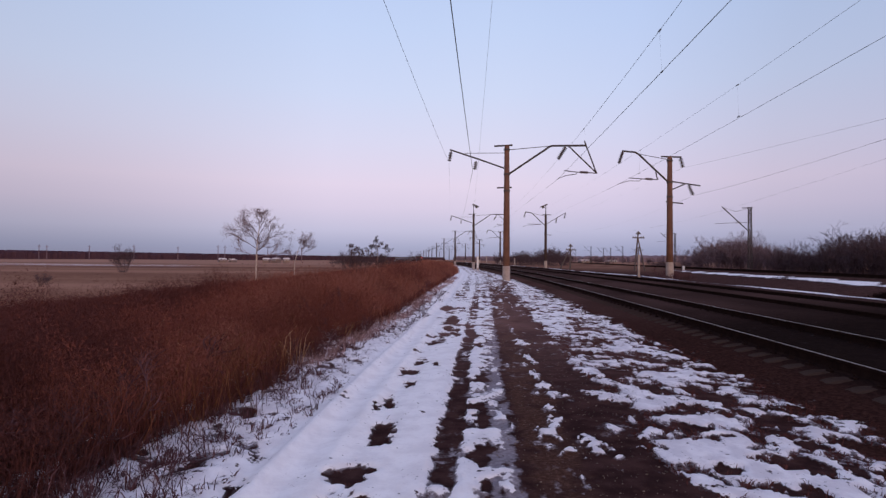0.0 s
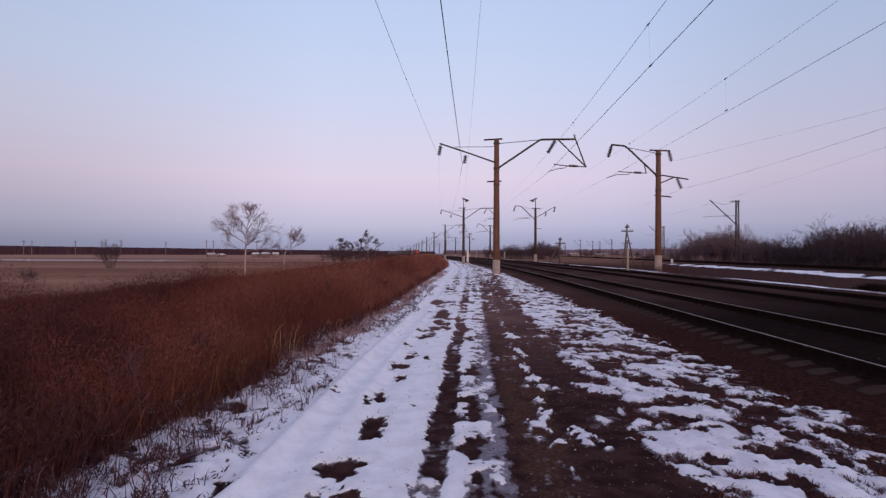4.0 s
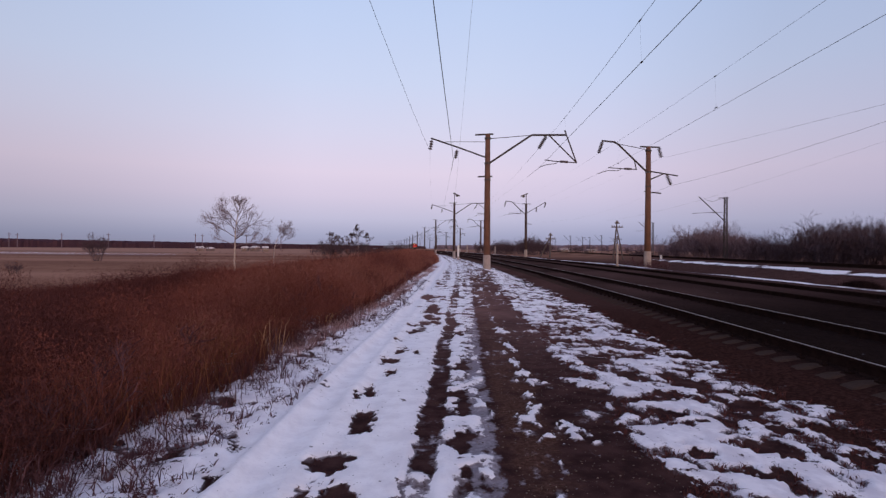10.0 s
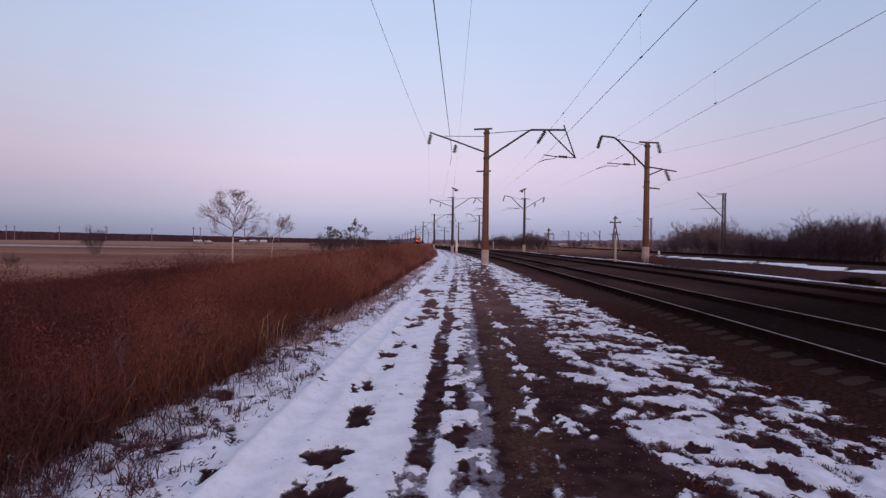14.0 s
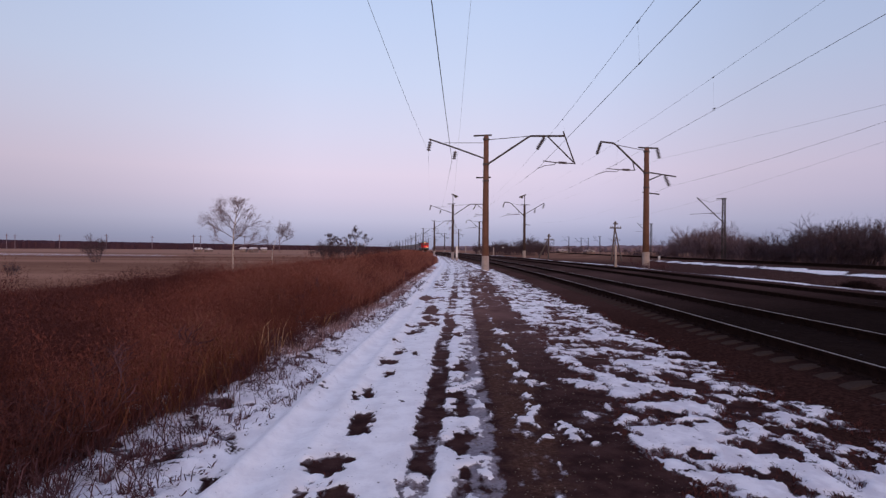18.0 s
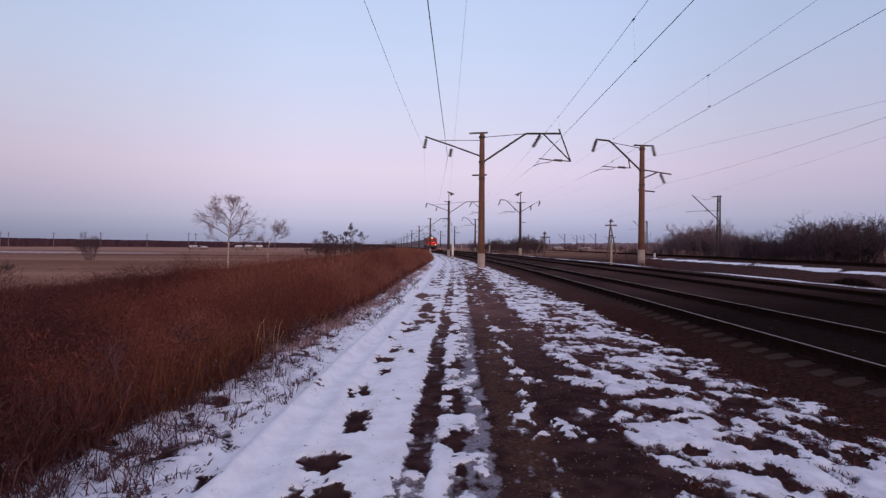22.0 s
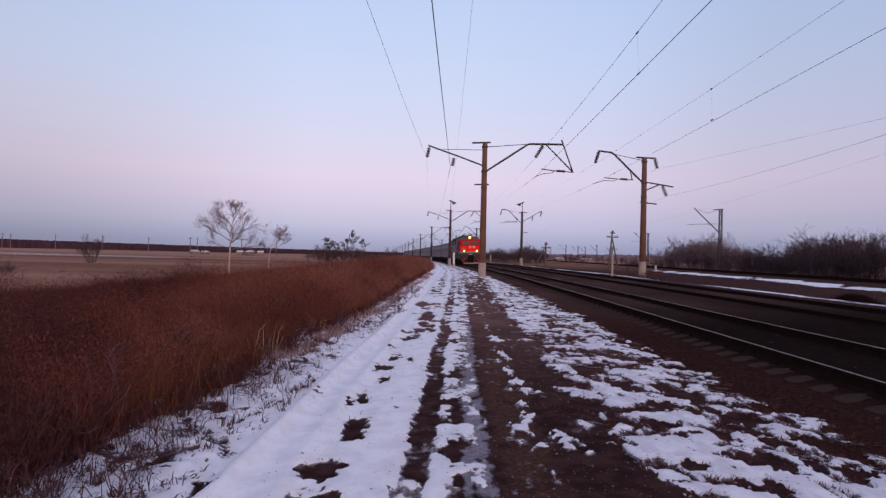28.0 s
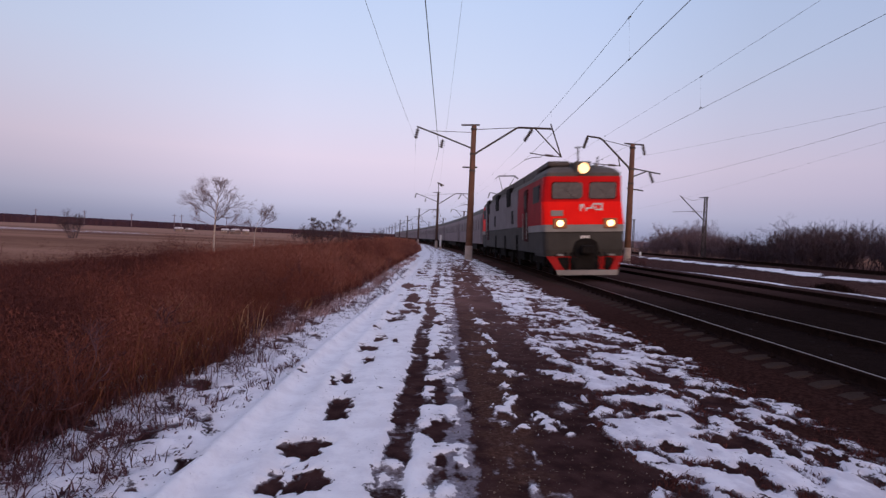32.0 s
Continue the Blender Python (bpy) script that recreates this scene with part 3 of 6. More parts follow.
def ground_material():
    m = bpy.data.materials.new("snowy_ground")
    m.use_nodes = True
    n, l = m.node_tree.nodes, m.node_tree.links
    b = n["Principled BSDF"]
    tc = n.new("ShaderNodeTexCoord")

    def noise_node(scale, detail=5, rough=0.6):
        t = n.new("ShaderNodeTexNoise")
        t.inputs["Scale"].default_value, t.inputs["Detail"].default_value, t.inputs["Roughness"].default_value = scale, detail, rough
        l.new(tc.outputs["Object"], t.inputs["Vector"])
        return t.outputs["Fac"]

    def drawn_noise(scale, detail, rough):
        """Noise drawn out along the path."""
        mp = n.new("ShaderNodeMapping")
        mp.inputs["Scale"].default_value = (1.0, 0.72, 1.0)
        l.new(tc.outputs["Object"], mp.inputs["Vector"])
        t = n.new("ShaderNodeTexNoise")
        t.inputs["Scale"].default_value, t.inputs["Detail"].default_value, t.inputs["Roughness"].default_value = scale, detail, rough
        l.new(mp.outputs[0], t.inputs["Vector"])
        return t.outputs["Fac"]

    def attr(name):
        a = n.new("ShaderNodeAttribute")
        a.attribute_name = name
        return a.outputs["Fac"]

    def ramp(v, a, c):
        r = n.new("ShaderNodeMapRange")
        r.interpolation_type = "SMOOTHSTEP"
        r.inputs["From Min"].default_value, r.inputs["From Max"].default_value = a, c
        l.new(v, r.inputs["Value"])
        return r.outputs[0]

    def math_node(op, p, q):
        k = n.new("ShaderNodeMath")
        k.operation = op
        for i, v in enumerate((p, q)):
            if isinstance(v, (int, float)):
                k.inputs[i].default_value = v
            else:
                l.new(v, k.inputs[i])
        return k.outputs[0]

    def mix(f, p, q):
        x = n.new("ShaderNodeMix")
        x.data_type = "RGBA"
        if isinstance(f, (int, float)):
            x.inputs[0].default_value = f
        else:
            l.new(f, x.inputs[0])
        for i, v in ((6, p), (7, q)):
            if isinstance(v, tuple):
                x.inputs[i].default_value = (*v, 1)
            else:
                l.new(v, x.inputs[i])
        return x.outputs[2]

    big, mid, fine, grit = noise_node(0.6), noise_node(4), noise_node(22, 6, 0.7), noise_node(90, 3)
    soil = mix(ramp(mid, 0.35, 0.7), (0.030, 0.0150, 0.0150), (0.064, 0.0320, 0.0300))
    gravel = mix(ramp(fine, 0.4, 0.65), (0.053, 0.026, 0.020), (0.104, 0.054, 0.043))
    soil = mix(ramp(math_node("ADD", attr("gravel"), math_node("MULTIPLY", math_node("SUBTRACT", noise_node(2.6, 5, 0.65), 0.5), 3.2)), 0.2, 1.0), soil, gravel)
    soil = mix(ramp(grit, 0.66, 0.76), soil, (0.15, 0.10, 0.082))
    stone = mix(ramp(grit, 0.4, 0.75), (0.008, 0.0052, 0.0050), (0.036, 0.0225, 0.0200))
    stone = mix(ramp(mid, 0.45, 0.75), stone, (0.020, 0.0128, 0.0115))
    brown = mix(ramp(fine, 0.35, 0.7), (0.022, 0.0098, 0.0084), (0.056, 0.0255, 0.0212))
    stone = mix(attr("shoulder"), stone, brown)
    straw = mix(ramp(big, 0.3, 0.7), (0.20, 0.100, 0.068), (0.29, 0.150, 0.100))
    straw = mix(ramp(fine, 0.4, 0.7), straw, (0.16, 0.083, 0.062))
    bands = n.new("ShaderNodeMapping")
    bands.inputs["Scale"].default_value = (0.12, 1.0, 1.0)
    l.new(tc.outputs["Object"], bands.inputs["Vector"])
    strip = n.new("ShaderNodeTexNoise")
    strip.inputs["Scale"].default_value, strip.inputs["Detail"].default_value = 0.035, 5
    l.new(bands.outputs[0], strip.inputs["Vector"])
    straw = mix(ramp(strip.outputs["Fac"], 0.42, 0.66), straw, (0.33, 0.175, 0.125))
    straw = mix(ramp(strip.outputs["Fac"], 0.46, 0.30), straw, (0.16, 0.080, 0.063))
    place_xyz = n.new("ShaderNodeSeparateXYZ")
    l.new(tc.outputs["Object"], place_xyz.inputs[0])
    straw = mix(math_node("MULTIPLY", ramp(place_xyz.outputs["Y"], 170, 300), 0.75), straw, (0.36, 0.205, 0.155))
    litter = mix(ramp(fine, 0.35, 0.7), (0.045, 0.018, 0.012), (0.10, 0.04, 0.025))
    col = mix(attr("ballast"), soil, stone)
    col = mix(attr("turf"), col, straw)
    col = mix(attr("reed"), col, litter)
    weedy = mix(ramp(mid, 0.35, 0.7), (0.040, 0.021, 0.020), (0.092, 0.050, 0.045))
    col = mix(attr("verge"), col, weedy)
    ice_f = ramp(math_node("ADD", attr("ice"), math_node("MULTIPLY", math_node("SUBTRACT", drawn_noise(6.0, 6, 0.6), 0.5), 2.6)), 0.40, 0.80)
    col = mix(math_node("MULTIPLY", ice_f, 0.52), col, mix(ramp(fine, 0.4, 0.65), (0.33, 0.30, 0.35), (0.50, 0.46, 0.53)))
    # frost and thin snow between the drifts
    cover = math_node("ADD", attr("snow"), math_node("ADD", math_node("MULTIPLY", math_node("SUBTRACT", fine, 0.5), math_node("ADD", math_node("MULTIPLY", attr("rag"), 0.75), 0.4)),
                                                     math_node("MULTIPLY", math_node("SUBTRACT", drawn_noise(9.0, 7, 0.6), 0.5), math_node("MULTIPLY", attr("rag"), 2.0))))
    cover = math_node("SUBTRACT", cover, math_node("MULTIPLY", ramp(noise_node(13, 3, 0.55), 0.635, 0.73), math_node("ADD", math_node("MULTIPLY", ramp(big, 0.4, 0.6), 0.9), 0.35)))
    cover = math_node("SUBTRACT", cover, math_node("MULTIPLY", ramp(noise_node(30, 2, 0.5), 0.66, 0.74), math_node("MULTIPLY", ramp(noise_node(3.1, 3, 0.5), 0.45, 0.6), 1.3)))
    drift = ramp(cover, -0.02, 0.13)
    white = mix(ramp(mid, 0.34, 0.62), (0.80, 0.765, 0.80), (0.90, 0.87, 0.90))
    white = mix(math_node("MULTIPLY", ramp(fine, 0.5, 0.68), 0.3), white, (0.66, 0.62, 0.68))
    white = mix(math_node("MULTIPLY", ramp(attr("thin"), 0.5, 1.1), 0.62), white, mix(ramp(drawn_noise(5.0, 4, 0.6), 0.4, 0.65), (0.58, 0.535, 0.60), (0.84, 0.80, 0.85)))
    dust = ramp(cover, -0.42, 0.0)
    col = mix(math_node("MULTIPLY", dust, math_node("MULTIPLY", ramp(drawn_noise(2.3, 4, 0.6), 0.38, 0.60), 0.58)), col, (0.46, 0.42, 0.47))
    # frosted-mud tone, which also carries the far ballast's painted brightening
    col = mix(math_node("MULTIPLY", attr("frost_sheen"), 0.38), col, (0.36, 0.20, 0.18))
    col = mix(drift, col, white)
    l.new(col, b.inputs["Base Color"])
    b.inputs["Roughness"].default_value = 0.9
    b.inputs["Specular IOR Level"].default_value = 0.0
    bp = n.new("ShaderNodeBump")
    bp.inputs["Strength"].default_value, bp.inputs["Distance"].default_value = 0.55, 0.035
    l.new(math_node("ADD", math_node("MULTIPLY", drift, 0.8), math_node("ADD", math_node("MULTIPLY", fine, 0.7), math_node("MULTIPLY", grit, 0.3))), bp.inputs["Height"])
    l.new(bp.outputs[0], b.inputs["Normal"])
    return m


ground = build_ground()


# ---- tracks ----
def sleeper_mesh():
    bm = bmesh.new()
    prism(bm, [(-1.35, -0.2), (1.35, -0.2), (1.35, -0.10), (1.27, -0.035), (1.12, 0.0), (0.45, 0.0), (0.3, -0.04), (-0.3, -0.04), (-0.45, 0.0), (-1.12, 0.0), (-1.27, -0.035), (-1.35, -0.10)], -0.13, 0.13)
    bmesh.ops.bevel(bm, geom=[e for e in bm.edges if max(v.co.z for v in e.verts) > -0.15], offset=0.03, segments=1, affect="EDGES")
    return bm


def build_track(name, label, axis, level, cant, y0, y1, n_parts, bright):
    """Two rails on concrete sleepers along axis(y)."""
    tr = thing(name, label, "railway track", kind="structure")
    lean = math.radians(cant)
    ys = spread(y0, min(y1, 120), 2.0, 1.0) + spread(122, y1, 4.0, 1.01)
    prof = [(-0.013, 0.0), (0.013, 0.0), (0.036, -0.006), (0.036, -0.04), (0.012, -0.05), (0.012, -0.15), (0.07, -0.165), (0.07, -0.18), (-0.07, -0.18), (-0.07, -0.165), (-0.012, -0.15), (-0.012, -0.05), (-0.036, -0.04), (-0.036, -0.006)]
    for side in (-0.795, 0.795):
        verts, faces, mats = [], [], []
        for i, y in enumerate(ys):
            s = (float(axis(y + 0.5)) - float(axis(y - 0.5)))
            for px, pz in prof:
                u = side + px
                verts.append((float(axis(y)) + u * math.cos(lean) - pz * math.sin(lean), y - u * s, level + u * math.sin(lean) + pz))
            if i:
                k, a, c = len(prof), (i - 1) * len(prof), i * len(prof)
                for j in range(k):
                    faces.append((a + j, a + (j + 1) % k, c + (j + 1) % k, c + j))
                    mats.append(0 if j == 0 else 1)
        rail = part("rail", (verts, faces), [M_RAILTOP if bright else M_RAILSIDE, M_RAILSIDE], tr, "worn steel rail with a shiny head" if bright else "rusty steel rail")
        rail.data.polygons.foreach_set("material_index", mats)
    proto = part("sleeper", sleeper_mesh(), M_SLEEPER, tr)
    y, made = y0 + 0.3, 0
    rest_v, rest_f = [], []
    while made < n_parts:
        h = -math.degrees(math.atan(float(axis(y + 0.5)) - float(axis(y - 0.5))))
        m = pose(float(axis(y)), y, level - 0.168 + 0.005 * math.sin(y * 7.3), 0, -cant, h + 0.8 * math.sin(y * 3.1))
        if made == 0:
            proto.matrix_basis = m
        else:
            share(proto, m, tr)
        made += 1
        y += 0.5
    while y < min(y1, 420):
        x, b = float(axis(y)), len(rest_v)
        rest_v += [(x - 1.35, y - 0.13, level - 0.24), (x + 1.35, y - 0.13, level - 0.11), (x + 1.35, y + 0.13, level - 0.11), (x - 1.35, y + 0.13, level - 0.24),
                   (x - 1.35, y - 0.13, level - 0.44), (x + 1.35, y - 0.13, level - 0.31), (x + 1.35, y + 0.13, level - 0.31), (x - 1.35, y + 0.13, level - 0.44)]
        rest_f += [(b, b + 1, b + 2, b + 3), (b, b + 4, b + 5, b + 1), (b + 3, b + 2, b + 6, b + 7), (b, b + 3, b + 7, b + 4)]
        y += 0.5
    if rest_v:
        tagged(part("far_sleepers", (rest_v, rest_f), M_SLEEPER, tr), kind="stuff")
    return tr


def rail_fastenings(tr):
    """Clips on the nearer rail's sleepers."""
    bm = bmesh.new()
    for s in (-1, 1):
        box(bm, s * 0.12 - 0.035, s * 0.12 + 0.035, -0.05, 0.05, -0.02, 0.04, 0.01)
        rod(bm, [(s * 0.12, 0, 0.0), (s * 0.12, 0, 0.075)], 0.014)
    proto = part("rail_clip", bm, M_RAILSIDE, tr)
    first = True
    for k in range(60):
        y = 1.8 + 0.5 * k
        for side in (-0.795, 0.795):
            m = pose(float(axis_x(y)) + side, y, RAIL - 0.175 + side * 0.05, 0, -CANT, heading(y))
            if first:
                proto.matrix_basis, first = m, False
            else:
                share(proto, m, tr)


near_track = build_track("railway_track", "curved nearer railway track with shiny rails on dirty sleepers", axis_x, RAIL, CANT, -30, 1000, 300, True)
build_track("railway_track", "second railway track with dull rails on concrete sleepers", lambda y: axis_x(y) + 4.1, 0.545, CANT, -30, 1000, 220, False)
build_track("railway_track", "third railway track on a low bank beyond the verge", third_x, 0.86, 0, -30, 420, 150, False)
rail_fastenings(near_track)


# ---- line poles ----
def insulator(parent, top, bottom, discs, r=0.14):
    """A string of porcelain discs between two points."""
    a, b = Vector(top), Vector(bottom)
    bm = bmesh.new()
    d = b - a
    turn = d.to_track_quat("Z", "Y").to_matrix()
    profile = [(0.0, 0.025)]
    for k in range(discs):
        q = (k + 0.45) / (discs + 0.6)
        profile += [(q, 0.03), (q + 0.12 / discs, r * 0.6), (q + 0.55 / discs, r), (q + 0.62 / discs, r * 0.8), (q + 0.62 / discs, 0.03)]
    profile.append((1.0, 0.025))
    rings = [[bm.verts.new(a + d * q + turn @ Vector((math.cos(k * math.pi / 5) * w, math.sin(k * math.pi / 5) * w, 0))) for k in range(10)] for q, w in profile]
    for lower, upper in zip(rings, rings[1:]):
        for k in range(10):
            bm.faces.new((lower[k], lower[(k + 1) % 10], upper[(k + 1) % 10], upper[k]))
    bm.faces.new(rings[0][::-1])
    bm.faces.new(rings[-1])
    return part("insulator", bm, M_INSUL, parent, "brown porcelain insulator string")


def pole_shaft(parent, h, stuff=M_POLE):
    bm = bmesh.new()
    rod(bm, [(0, 0, -0.3), (0, 0, h * 0.5), (0, 0, h)], 0.225, 0.15, 14)
    part("shaft", bm, stuff, parent, "tapered concrete shaft", smooth=True)
    bm = bmesh.new()
    rod(bm, [(0, 0, -0.35), (0, 0, 0.85), (0, 0, 1.05)], 0.24, 0.222, 14)
    part("base_sleeve", bm, M_LIME, parent, "pale limewashed foot")
    for z in (h - 0.25, h * 0.79, h * 0.67):
        bm = bmesh.new()
        rod(bm, [(0, 0, z - 0.05), (0, 0, z + 0.05)], 0.20, 0.20, 12)
        part("clamp", bm, M_STEEL, parent)


def top_extension(parent, h, side=1):
    part("top_mast", rods([(0, 0, h - 0.6), (0, 0, h + 1.4)], r=0.06), M_STEEL, parent)
    bm = bmesh.new()
    box(bm, -0.25, 0.85, -0.2, 0.2, 0.95, 1.12, 0.03)
    box(bm, 0.3, 0.65, -0.12, 0.12, 0.72, 0.95, 0.03)
    bmesh.ops.transform(bm, matrix=Matrix.Translation((0, 0, h + 0.4)) @ pose(0, 0, 1, 0, 22 if side > 0 else -22, 0) @ pose(0, 0, -1) @ Matrix.Diagonal((side, 1, 1, 1)), verts=bm.verts)
    part("switch_box", bm, M_STEEL, parent)


def pole_left(m, extension=False, far=False):
    """Concrete pole beside the nearer track, with a feeder arm on one side and the contact-line bracket on the other."""
    t = thing("catenary_pole", "weathered brown concrete railway pole with steel bracket and insulators", "railway pole", m, "poles along the line")
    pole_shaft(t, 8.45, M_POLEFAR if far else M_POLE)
    part("top_bar", rods([(-0.78, 0, 8.42), (0.34, 0, 8.48)], r=0.055), M_STEEL, t)
    if extension or not far:
        part("feeder_arm", rods([(0, 0, 7.0), (-1.75, 0, 7.62), (-3.5, 0, 8.2)], r=0.05), M_STEEL, t)
        part("feeder_stay", rods([(0, 0, 8.0), (-2.6, 0, 7.98)], r=0.018), M_STEEL, t)
        insulator(t, (-3.42, 0, 8.12), (-3.55, 0, 7.45), 4)
        insulator(t, (-1.88, 0, 7.5), (-1.98, 0, 6.95), 4)
    part("bracket_arm", rods([(0.15, 0, 6.72), (2.6, 0, 8.38), (2.75, 0, 8.44), (4.85, 0, 8.46)], r=0.065), M_STEEL, t)
    part("bracket_stay", rods([(0, 0, 8.18), (2.6, 0, 8.42)], r=0.022), M_STEEL, t)
    part("drop_strut", rods([(3.75, 0, 8.44), (5.45, 0, 6.78)], [(4.72, 0, 8.75), (5.45, 0, 6.78)], r=0.042), M_STEEL, t)
    part("steady_rod", rods([(5.5, 0, 6.76), (4.2, 0, 6.83), (3.5, 0, 6.92)], r=0.032), M_STEEL, t)
    bm = rods([(4.95, 0, 6.8), (4.45, 0, 6.83)], r=0.075)
    part("rod_insulator", bm, M_INSUL, t)
    part("steady_arm", rods([(4.3, 0, 6.80), (4.2, 0, 6.70), (3.6, 0, 6.62), (3.15, 0, 6.44)], r=0.022), M_STEEL, t)
    part("cross_stub", rods([(-0.6, 0, 5.85), (0.3, 0, 5.88)], r=0.05), M_STEEL, t)
    insulator(t, (3.6, 0, 8.4), (3.12, 0, 7.6), 8, 0.13)
    if extension:
        top_extension(t, 8.45)
    return t


def pole_right(m, extension=False, far=False):
    """Concrete pole of the farther track: bracket towards the rails, feeder arm outwards."""
    t = thing("catenary_pole", "weathered concrete railway pole with curved bracket beyond the second track", "railway pole", m, "poles along the line")
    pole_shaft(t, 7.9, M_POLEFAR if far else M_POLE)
    part("top_bar", rods([(-0.55, 0, 7.92), (0.75, 0, 7.88)], r=0.055), M_STEEL, t)
    part("bracket_arm", rods([(-0.12, 0, 6.28), (-1.98, 0, 8.05), (-2.22, 0, 8.2), (-3.07, 0, 8.28)], r=0.06), M_STEEL, t)
    part("bracket_stay", rods([(0, 0, 7.7), (-2.08, 0, 8.1)], r=0.02), M_STEEL, t)
    part("drop_strut", rods([(-0.94, 0, 7.12), (-0.79, 0, 6.42)], r=0.035), M_STEEL, t)
    part("steady_rod", rods([(-0.74, 0, 6.42), (-1.78, 0, 6.46), (-2.62, 0, 6.52)], r=0.03), M_STEEL, t)
    part("rod_insulator", rods([(-1.12, 0, 6.44), (-1.57, 0, 6.46)], r=0.075), M_INSUL, t)
    part("steady_arm", rods([(-1.82, 0, 6.42), (-1.97, 0, 6.32), (-2.67, 0, 6.33), (-3.37, 0, 6.1)], r=0.022), M_STEEL, t)
    if extension:
        part("feeder_arm", rods([(0.1, 0, 6.5), (1.6, 0, 7.42), (2.95, 0, 8.2)], r=0.045), M_STEEL, t)
        insulator(t, (1.6, 0, 7.38), (1.5, 0, 6.7), 5)
        insulator(t, (2.95, 0, 8.15), (2.75, 0, 7.35), 5)
    else:
        part("feeder_arm", rods([(0.1, 0, 6.3), (1.95, 0, 6.02)], [(0.1, 0, 5.75), (1.0, 0, 6.14)], r=0.045), M_STEEL, t)
        insulator(t, (0.68, 0, 7.85), (0.85, 0, 7.2), 7, 0.15)
        insulator(t, (1.2, 0, 6.1), (1.5, 0, 5.4), 7, 0.15)
    part("cross_stub", rods([(-0.25, 0, 4.98), (0.85, 0, 4.86)], r=0.045), M_STEEL, t)
    insulator(t, (-3.02, 0, 8.25), (-3.27, 0, 7.45), 8, 0.13)
    if extension:
        top_extension(t, 7.9, -1)
    return t


LEFT_Y = [-17.5, 34.6, 87, 139, 191, 243, 295, 347, 399, 451, 503]
LEFT_W = [-3.7, -3.68, -3.5, -4.1, -4.6, -5.0, -5.2, -5.2, -5.2, -5.2, -5.2]
RIGHT_Y = [-16, 36.6, 84, 136, 188, 240, 292, 344, 396, 448]
RIGHT_W = [6.25, 7.06, 7.05, 6.6, 7.1, 7.1, 7.1, 7.1, 7.1, 7.1]
left_poles, right_poles = [], []
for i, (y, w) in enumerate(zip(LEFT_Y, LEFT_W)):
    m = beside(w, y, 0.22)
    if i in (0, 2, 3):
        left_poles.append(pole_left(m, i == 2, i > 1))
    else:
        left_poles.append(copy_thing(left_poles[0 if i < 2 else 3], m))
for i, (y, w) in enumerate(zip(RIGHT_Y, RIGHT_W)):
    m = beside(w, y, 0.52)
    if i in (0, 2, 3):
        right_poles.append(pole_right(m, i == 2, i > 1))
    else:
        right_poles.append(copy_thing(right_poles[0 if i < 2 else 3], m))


def overhead(name, label, poles, local, sag, r, first=None, second=None, spans=7):
    """One wire hung from the same point of each pole; first and second: points by the first two poles, set to fit the
    camera's view.
    """
    pts = []
    at = lambda k: poles[k].matrix_basis @ Vector(first if k == 0 and first else second if k == 1 and second else local)
    for k in range(spans):
        a, b = at(k), at(k + 1)
        for s in range(12):
            q = s / 12
            p = a.lerp(b, q)
            p.z -= sag * 4 * q * (1 - q)
            pts.append(p)
    pts.append(at(spans))
    bm = bmesh.new()
    rod(bm, pts[:14], r, r, 5)
    rod(bm, pts[13:], r * 0.33, r * 0.33, 5)
    return tagged(part(name, bm, M_WIRE), label, "overhead wire", "overhead wires")


def droppers(wire, poles, up, low, sag, at, up0=None, low0=None):
    """Thin slanting droppers with clamps on the first span; at: their places along both wires."""
    a0, a1 = (poles[i].matrix_basis @ Vector(up0 if up0 and i == 0 else up) for i in (0, 1))
    b0, b1 = (poles[i].matrix_basis @ Vector(low0 if low0 and i == 0 else low) for i in (0, 1))
    for q, k in at:
        p, s = a0.lerp(a1, q), b0.lerp(b1, k)
        p.z -= sag * 4 * q * (1 - q)
        s.z -= 0.03
        bm = rods([p, s], r=0.0013, sides=4)
        for v in (p, s):
            rod(bm, [v - Vector((0, 0.07, 0)), v - Vector((0, 0.03, 0)), v + Vector((0, 0.03, 0)), v + Vector((0, 0.07, 0))], 0.02, 0.02, 6)
        part("dropper", bm, M_WIRE, wire)


contact = overhead("contact_wire", "thin dark contact wire over the nearer track", left_poles, (3.15, 0, 6.42), 0.03, 0.0088, (3.0, 0, 6.42))
messenger = overhead("messenger_wire", "sagging messenger wire over the nearer track", left_poles, (3.12, 0, 7.6), 0.6, 0.006, (2.02, 0, 7.6))
droppers(messenger, left_poles, (3.12, 0, 7.6), (3.15, 0, 6.42), 0.6, ((0.12, 0.13), (0.36, 0.37), (0.60, 0.622), (0.815, 0.82)), (2.02, 0, 7.6), (3.0, 0, 6.42))
overhead("feeder_wire", "dark feeder wire on the outer arms of the poles", left_poles, (-3.55, 0, 7.42), 0.6, 0.0052, (-3.85, 0, 7.42), None, 2)
overhead("feeder_wire", "thick dark feeder wire on the outer arms of the poles", left_poles, (-1.98, 0, 6.92), 0.3, 0.012, (-2.47, 0, 6.92), (-2.1, 0, 6.92), 2)
overhead("contact_wire", "thin dark contact wire over the second track", right_poles, (-3.37, 0, 6.08), 0.15, 0.006, (-3.5, 0, 6.08))
messenger2 = overhead("messenger_wire", "sagging messenger wire over the second track", right_poles, (-3.27, 0, 7.43), 0.3, 0.0042, (-3.4, 0, 7.43))
droppers(messenger2, right_poles, (-3.27, 0, 7.43), (-3.37, 0, 6.03), 0.3, ((0.16, 0.16), (0.42, 0.42), (0.666, 0.66), (0.9, 0.9)), (-3.4, 0, 7.43), (-3.5, 0, 6.03))
